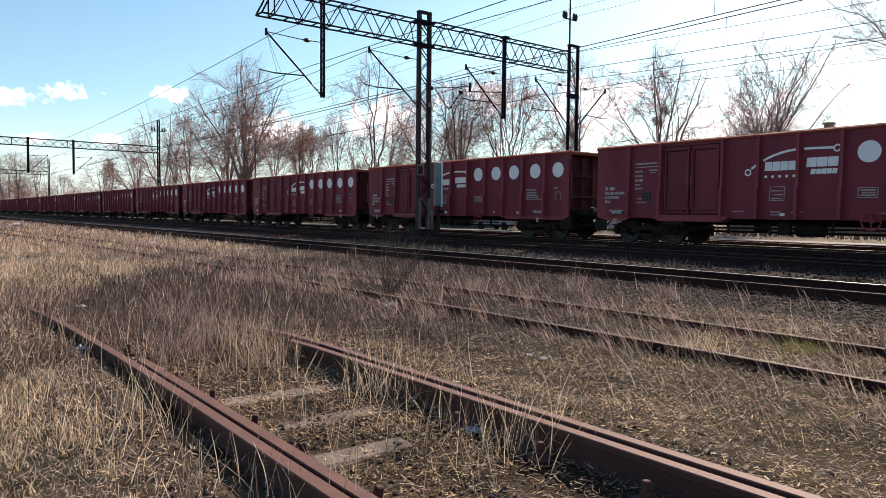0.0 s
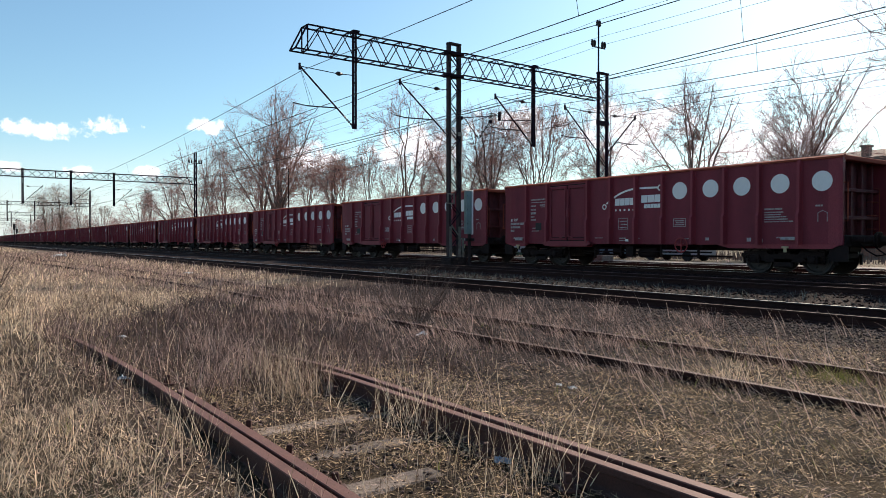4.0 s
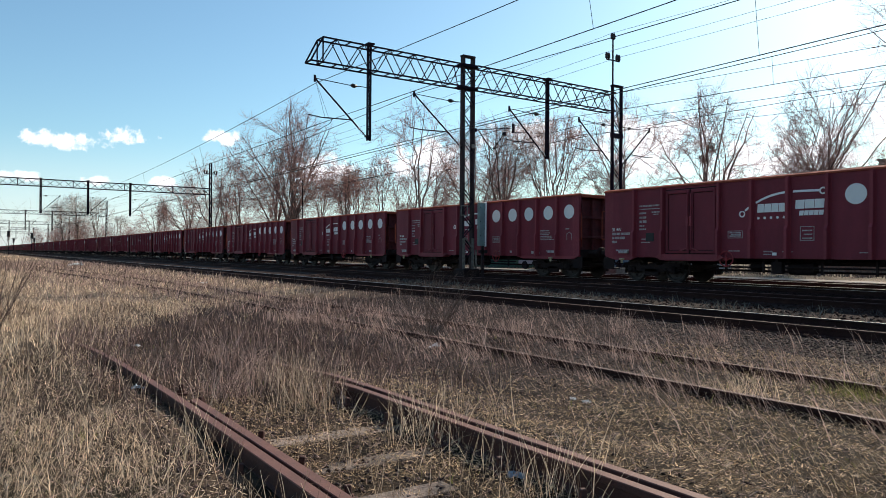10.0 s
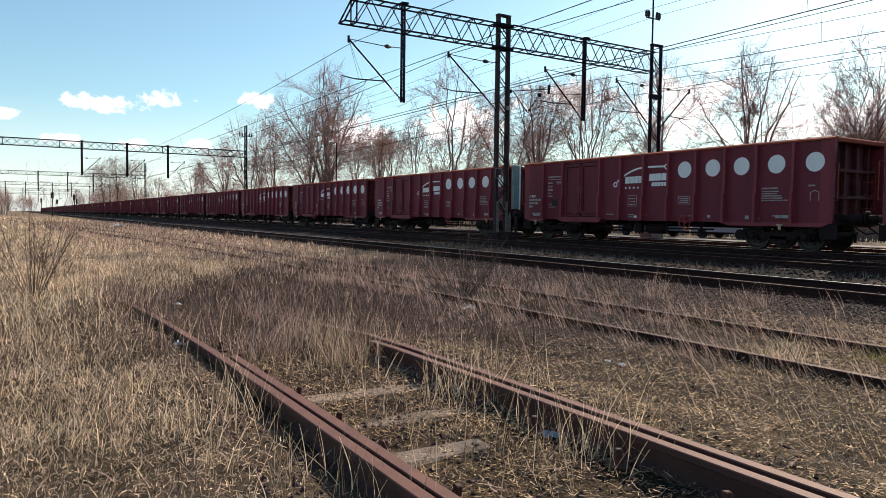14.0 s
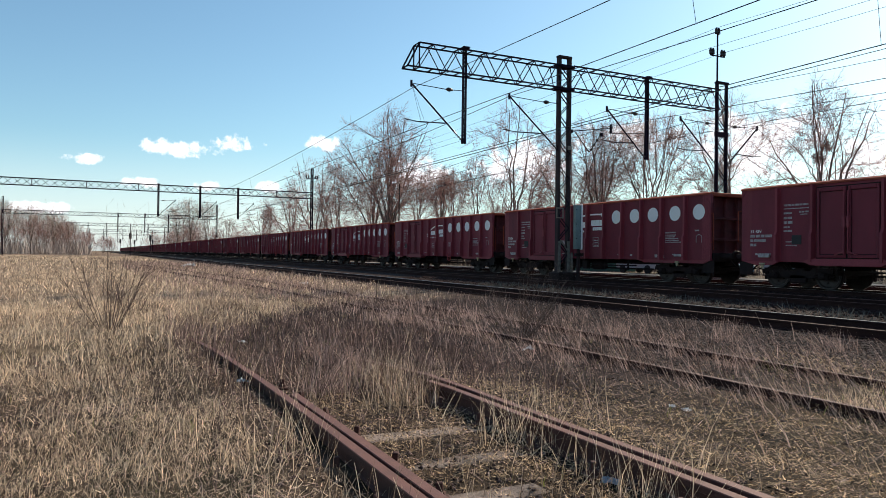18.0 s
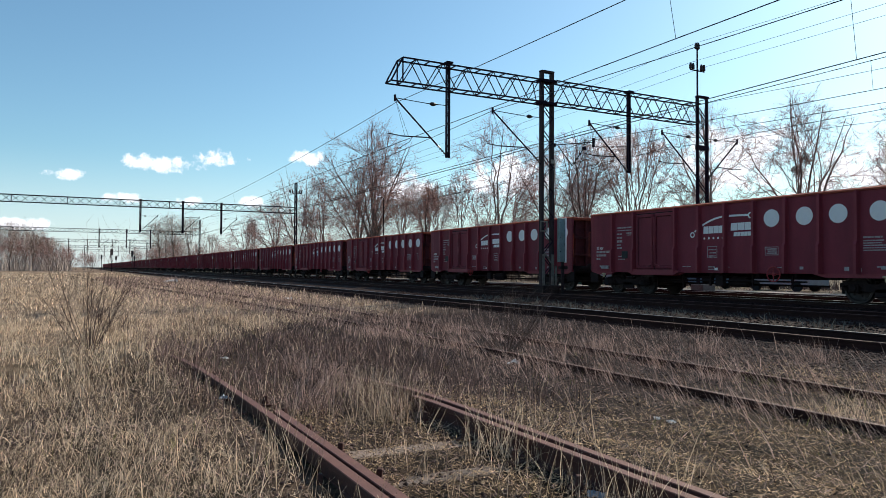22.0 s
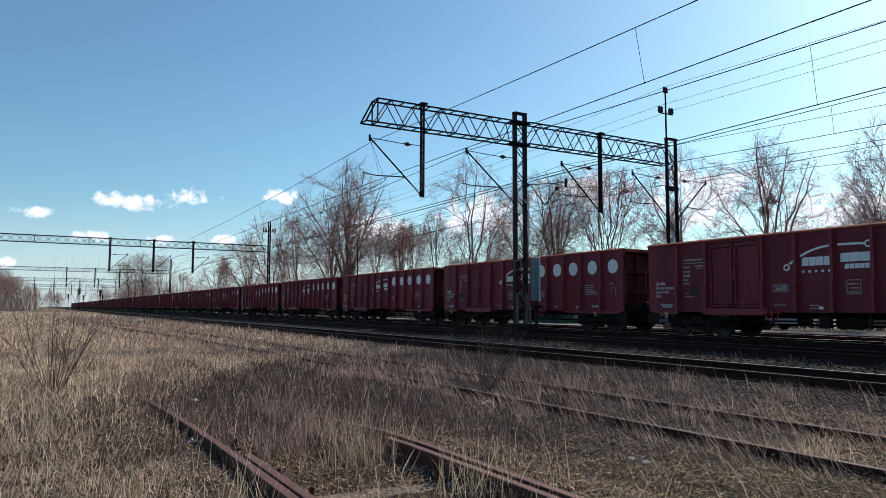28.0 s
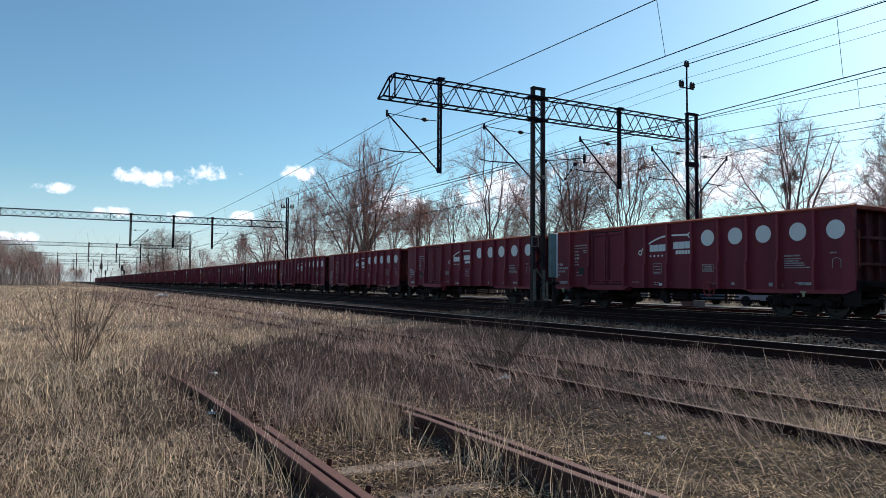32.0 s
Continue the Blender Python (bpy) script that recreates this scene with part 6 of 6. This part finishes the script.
def grasses():
    near = "pale dry grass covering the ground left of the siding"
    west = 2.3          # stems between the tracks lean away from the train
    mixed = lambda x, y: np.where(on_rails(x, y) & (y < 7.8), 0.12, 0.35 + 0.65 * clump(x, y, 1.4, 0.7))
    open_soil = lambda x, y: np.where(on_rails(x, y), 0, 0.3 + 0.7 * clump(x, y, 2.1, 0.3))
    # the field left of the siding: trampled thatch, then upright straw
    blades("dry_grass", 60000, (-4.5, 1.3), (0.9, 6), (0.03, 0.12), M_STRAW, 1, 1.3, 0.0020, 2, left_field, label=near)
    blades("dry_grass", 34000, (-6, 2.0), (4, 9), (0.05, 0.20), M_STRAW, 41, 0.8, 0.0024, 2, left_field, label=near)
    blades("dry_grass", 76000, (-13, 6.0), (8, 19), (0.06, 0.26), M_STRAW, 2, 0.8, 0.0036, 2, left_field, label=near)
    blades("dry_grass", 100000, (-28, 10.6), (17, 50), (0.08, 0.26), M_STRAW, 12, 0.8, 0.0058, 1, lambda x, y: (0.25 + 0.75 * clump(x, y, 0.8)) * np.where(x > 1, np.clip((y - 17 + 1.6 * np.sin(1.1 * x)) / 6, 0, 1), 1) * np.interp(x, [2, 7, 9.8, 10.6], [1, 0.8, 0.6, 0.1]), label=near)
    blades("dry_grass", 50000, (-60, 9), (50, 170), (0.12, 0.34), M_STRAW, 3, 0.7, 0.010, 1, lambda x, y: 0.4 + 0.6 * clump(x, y, 0.3), label="distant pale dry grass")
    blades("dry_grass", 12000, (29.2, 40), (0, 60), (0.04, 0.16), M_STRAWDULL, 15, 0.9, 0.006, 2, lambda x, y: clump(x, y, 0.8, 1.0), label="dry grass beyond the tracks")
    blades("tall_stems", 4500, (-9, 1.2), (6.0, 19), (0.26, 0.55), M_STRAW, 4, 0.4, 0.0020, 3, lambda x, y: clump(x, y, 1.2, 1.0) ** 2, label="tall dry stems rising from the grass")
    blades("dead_stems", 26000, (-5.5, 1.1), (0.9, 10), (0.04, 0.20), M_STEMDARK, 18, 1.2, 0.0026, 2, lambda x, y: clump(x, y, 1.1, 2.2), label="dark dead stems among the dry grass")
    # the dark strip between the sidings
    blades("dead_stems", 30000, (0.9, 10.6), (6.5, 19), (0.05, 0.20), M_STEMDARK, 6, 0.9, 0.0040, 2, between, label="dark dead stems between the sidings")
    blades("dead_stems", 19000, (1.2, 10.6), (6, 26), (0.12, 0.40), M_STRAWDULL, 42, 0.6, 0.0034, 2, lambda x, y: between(x, y) * clump(x, y, 0.9, 3.1) ** 1.5, label="dull dead stems between the sidings")
    blades("dead_stems", 17000, (0.8, 10.6), (1.0, 9), (0.05, 0.20), M_STRAWDULL, 5, 1.3, 0.0026, 2, between, label="dull dead stems between the sidings", wind=west)
    blades("dead_stems", 12000, (2, 10.8), (26, 90), (0.15, 0.42), M_STRAWDULL, 7, 0.7, 0.006, 1, lambda x, y: np.interp(x, [5, 9.5, 10.8], [0.9, 0.7, 0]), label="distant dull dead stems between the sidings")
    blades("dead_stems", 5200, (0.9, 4.6), (5.6, 12.5), (0.14, 0.42), M_STEMDARK, 16, 0.5, 0.0022, 3, mixed, label="thick dead stems smothering the siding")
    blades("dead_stems", 1500, (0.9, 5.0), (5.8, 12), (0.14, 0.44), M_STRAWDULL, 19, 0.6, 0.0020, 3, mixed, label="paler dead stems smothering the siding")
    blades("tall_stems", 5200, (3.2, 10.4), (2.0, 14), (0.18, 0.50), M_STRAWDULL, 8, 0.6, 0.0026, 3, lambda x, y: clump(x, y, 1.5, 0.4) ** 1.6 * np.interp(x, [3.2, 4.6, 5.6], [0.1, 0.3, 1.0]), label="taller dead stems leaning over the rails", wind=west)
    blades("tall_stems", 1300, (0.7, 3.4), (2.4, 7), (0.26, 0.60), M_STRAW, 20, 0.5, 0.0017, 3, lambda x, y: clump(x, y, 1.5, 0.4) ** 2 * (1 - 0.7 * on_rails(x, y)), label="taller pale stems leaning over the rails")
    # thatch, chips and broken stalks on the ground
    blades("fallen_straw", 36000, (-5, 1.2), (1.0, 9), (0.03, 0.13), M_STRAWDULL, 9, 0.2, 0.0022, 2, lambda x, y: np.where(on_rails(x, y), 0, 0.7), flat=1.35, label="flattened straw and broken stalks on the ground")
    blades("fallen_straw", 22000, (1.2, 9.5), (1.0, 9), (0.04, 0.18), M_STRAWDULL, 13, 0.2, 0.0021, 2, lambda x, y: np.where(on_rails(x, y), 0, np.interp(y, [5, 8], [0.9, 0.35])), flat=1.4, label="flattened dull stalks on the ground")
    blades("straw_chips", 46000, (-4.5, 1.2), (1.0, 8), (0.015, 0.06), M_STRAW, 22, 0.2, 0.0028, 1, lambda x, y: 0.3 + 0.7 * clump(x, y, 2.1, 0.3), flat=1.2, label="broken chips of straw in the thatch")
    blades("straw_chips", 26000, (1.4, 10.2), (4.5, 14), (0.02, 0.07), M_STEMDARK, 21, 0.2, 0.0052, 1, open_soil, flat=1.35, label="dark broken chips of stalk and bark on the soil")
    blades("mossy_thatch", 60000, (3.0, 9.0), (1.2, 6.8), (0.02, 0.06), M_MOSSY, 43, 0.4, 0.0042, 1, lambda x, y: np.interp(y + 1.2 * np.sin(1.3 * x), [4.0, 6.2], [1.0, 0.05]) * (0.35 + 0.65 * clump(x, y, 1.7, 0.9)), flat=1.15, label="golden mossy thatch on the ground between the sidings")
    blades("mossy_thatch", 26000, (1.4, 2.8), (1.2, 6.2), (0.02, 0.06), M_MOSSY, 44, 0.4, 0.0030, 1, open_soil, flat=1.25, label="golden chips and moss between the near rails")
    blades("green_grass", 12000, (-9, 8.5), (1.2, 14), (0.04, 0.12), M_GREEN, 10, 0.9, 0.0024, 2, lambda x, y: clump(x, y, 1.0, 4.0) ** 4, label="low green grass shoots among the straw")
    blades("dry_grass", 13000, (3.8, 9.6), (1.8, 6.5), (0.05, 0.20), M_STRAW, 17, 1.0, 0.0017, 3, lambda x, y: np.clip(1.3 - 0.25 * y, 0.05, 1) * clump(x, y, 1.2, 1.5), label="dry grass between the sidings", wind=west)
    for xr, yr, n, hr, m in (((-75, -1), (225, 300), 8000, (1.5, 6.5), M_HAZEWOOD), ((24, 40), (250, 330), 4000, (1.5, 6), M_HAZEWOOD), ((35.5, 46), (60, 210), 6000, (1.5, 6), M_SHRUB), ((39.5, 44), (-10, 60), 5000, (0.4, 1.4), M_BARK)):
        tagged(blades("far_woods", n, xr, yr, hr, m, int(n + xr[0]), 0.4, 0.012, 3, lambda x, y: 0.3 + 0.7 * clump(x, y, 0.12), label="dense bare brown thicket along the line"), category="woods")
    blades("dry_grass", 44000, (-9, 0.9), (-9, 0.95), (0.04, 0.15), M_STRAW, 33, 1.3, 0.0030, 1, lambda x, y: 0.4 + 0.6 * clump(x, y), label="pale dry grass beside the siding")
    blades("dead_stems", 12000, (1.6, 10.2), (-9, 1.0), (0.05, 0.22), M_STRAWDULL, 34, 1.2, 0.0030, 1, lambda x, y: np.where(on_rails(x, y), 0, clump(x, y, 1.3)), label="dull dead stems between the sidings")
    blades("straw_chips", 36000, (-6, 1.2), (-6, 1.0), (0.02, 0.09), M_STRAW, 45, 0.3, 0.0032, 1, lambda x, y: 0.3 + 0.7 * clump(x, y, 2.1, 0.3), flat=1.2, label="broken chips of straw in the thatch")
    blades("mossy_thatch", 34000, (3.0, 9.0), (-6, 1.2), (0.02, 0.07), M_MOSSY, 46, 0.4, 0.0042, 1, lambda x, y: 0.35 + 0.65 * clump(x, y, 1.7, 0.9), flat=1.15, label="golden mossy thatch on the ground between the sidings")
    blades("mossy_thatch", 9000, (1.45, 2.78), (-6, 1.2), (0.02, 0.06), M_MOSSY, 47, 0.4, 0.0034, 1, open_soil, flat=1.25, label="golden chips and moss between the near rails")
    # stems crowding the half-buried rails of the second siding
    for x0, x1 in ((5.30, 5.85), (6.9, 7.45)):
        blades("tall_stems", 3600, (x0, x1), (2.2, 14), (0.12, 0.42), M_STRAWDULL, int(100 * x0), 0.6, 0.0026, 3, lambda x, y: clump(x, y, 1.9, x0) ** 1.4, label="dead stems leaning over the sunken rail", wind=west)
        blades("tall_stems", 5000, (x0 - 0.5, x1), (12, 40), (0.14, 0.40), M_STRAWDULL, int(100 * x0) + 1, 0.6, 0.0032, 2, lambda x, y: clump(x, y, 0.7, x0), label="dead stems hiding the sunken rail")
    blades("dry_weeds", 420, (4.5, 11.0), (14, 70), (0.30, 0.85), M_SHRUB, 35, 0.5, 0.0045, 3, None, label="sparse upright dead weeds along the sidings")
    blades("weeds", 9000, (13.0, 15.3), (4.0, 26), (0.05, 0.26), M_WEED, 14, 1.0, 0.006, 2, lambda x, y: clump(x, y, 0.8, 3.0) ** 1.5 * np.interp(x, [13, 13.6, 14.8, 15.3], [0.2, 1, 1, 0.2]), label="low blue-grey weeds between the station tracks")
    for k, (x, y, n, h, m) in enumerate(((6.95, 3.3, 900, 0.20, M_GREEN), (7.3, 5.6, 500, 0.14, M_GREEN), (1.9, 6.2, 500, 0.55, M_STRAWDULL), (2.55, 6.4, 520, 0.55, M_STRAW), (2.60, 4.05, 300, 0.62, M_STRAW), (2.45, 5.6, 600, 0.55, M_STRAW), (1.05, 4.2, 220, 0.5, M_STRAW),
                                         (2.62, 2.8, 220, 0.5, M_STRAW), (7.6, 9.0, 400, 0.5, M_STRAWDULL), (6.84, 5.9, 300, 0.4, M_STRAWDULL), (1.15, 3.0, 160, 0.4, M_STRAW), (9.0, 8.0, 240, 0.6, M_STRAWDULL), (9.4, 6.4, 200, 0.5, M_STRAWDULL), (6.0, 3.9, 260, 0.4, M_STRAW))):
        blades("grass_tuft", n, (x - 0.28, x + 0.28), (y - 0.4, y + 0.4), (h * 0.6, h), m, 60 + k, 0.7, 0.0017, 4, lambda a, b: np.exp(-((a - x) ** 2 + (b - y) ** 2) / 0.06), label="upright tuft of dry stems beside the rail")
    blades("dead_stems", 1500, (2.35, 2.85), (5.3, 9.0), (0.16, 0.50), M_STRAWDULL, 31, 0.7, 0.0022, 3, lambda x, y: clump(x, y, 1.9, 1.1), label="dead stems hiding the far rail")


grasses()


def stones(name, n, xr, yr, size, material, seed, keep, label):
    g = np.random.default_rng(seed)
    x, y = g.uniform(*xr, n), g.uniform(*yr, n)
    ok = g.random(n) < keep(x, y)
    x, y = x[ok], y[ok]
    n = len(x)
    base = np.array([[1, 0, 0], [0, 1, 0], [-1, 0, 0], [0, -1, 0], [0, 0, 1], [0, 0, -1]], float)
    v = base[None] * g.uniform(0.55, 1.25, (n, 6, 1)) + g.normal(0, 0.16, (n, 6, 3))
    a = g.uniform(0, 2 * np.pi, n)
    c, s = np.cos(a)[:, None], np.sin(a)[:, None]
    v = np.stack([c * v[..., 0] - s * v[..., 1], s * v[..., 0] + c * v[..., 1], 0.75 * v[..., 2]], -1) * (g.uniform(*size, n)[:, None, None])
    v += np.stack([x, y, ground_z(x, y) + size[0] * 0.4], -1)[:, None]
    tri = np.array([[0, 1, 4], [1, 2, 4], [2, 3, 4], [3, 0, 4], [1, 0, 5], [2, 1, 5], [3, 2, 5], [0, 3, 5]])
    f = (6 * np.arange(n)[:, None, None] + tri[None]).reshape(-1, 3)
    tagged(new(name, bulk(name, v.reshape(-1, 3), f, material)), label, "gravel", kind="stuff")


stones("ballast_gravel", 42000, (3.3, 10.8), (1.5, 18), (0.010, 0.030), M_STONE, 21, lambda x, y: np.interp(x, [3.3, 5, 7.4, 8.2, 10.6], [0.25, 0.3, 0.4, 1.0, 0.9]) * np.where(x < 7.6, np.interp(y, [4.5, 7], [0.08, 1]), 1), "brown-grey gravel scattered between the sidings")
stones("track_ballast", 28000, (10.7, 29.5), (2.0, 34), (0.025, 0.055), M_STONEDARK, 22, lambda x, y: np.ones_like(x), "dark ballast stones under the station tracks")
stones("ballast_gravel", 5000, (0.9, 3.4), (1.2, 9), (0.008, 0.022), M_STONE, 23, lambda x, y: np.where(on_rails(x, y), 0.0, 0.8), "small gravel between the near rails")


def litter():
    rnd = random.Random(12)
    for x, y, s, m, lab in ((5.45, 8.25, 0.075, M_TRASH, "crumpled pale paper beside the shrub"), (4.68, 4.57, 0.042, M_TRASH, "crumpled pale plastic scrap on the gravel"), (4.69, 4.75, 0.035, M_TRASH, "crumpled pale plastic scrap on the gravel"),
                            (2.60, 3.10, 0.055, M_TRASHBLUE, "flattened grey-blue drink can under the rail"), (1.22, 6.55, 0.05, M_TRASHBLUE, "pale blue plastic scrap by the rail"), (7.85, 29.0, 0.2, M_TRASH, "pale scrap lying in the far grass"), (7.3, 64.0, 0.5, M_TRASH, "pale scrap lying in the far grass"),
                            (1.88, 10.1, 0.06, M_TRASH, "small pale scrap in the grass")):
        sh = Shape()
        v, f = [], []
        n = 7
        for i in range(n):
            for j in range(n):
                u, w = i / (n - 1) - 0.5, j / (n - 1) - 0.5
                v.append((2 * s * u + rnd.gauss(0, s * 0.12), 1.5 * s * w + rnd.gauss(0, s * 0.12), abs(rnd.gauss(0, s * 0.22)) + 0.25 * s * (1 - 4 * u * u)))
        for i in range(n - 1):
            for j in range(n - 1):
                f.append((i * n + j, i * n + j + 1, (i + 1) * n + j + 1, (i + 1) * n + j))
        sh.add(v, f)
        ob = part("litter", sh, m)
        ob.matrix_basis = pose(x, y, float(ground_z(x, y)) + 0.01, 0, 0, rnd.uniform(0, 360))
        tagged(ob, lab, "litter", "scraps of litter")


litter()
motions()
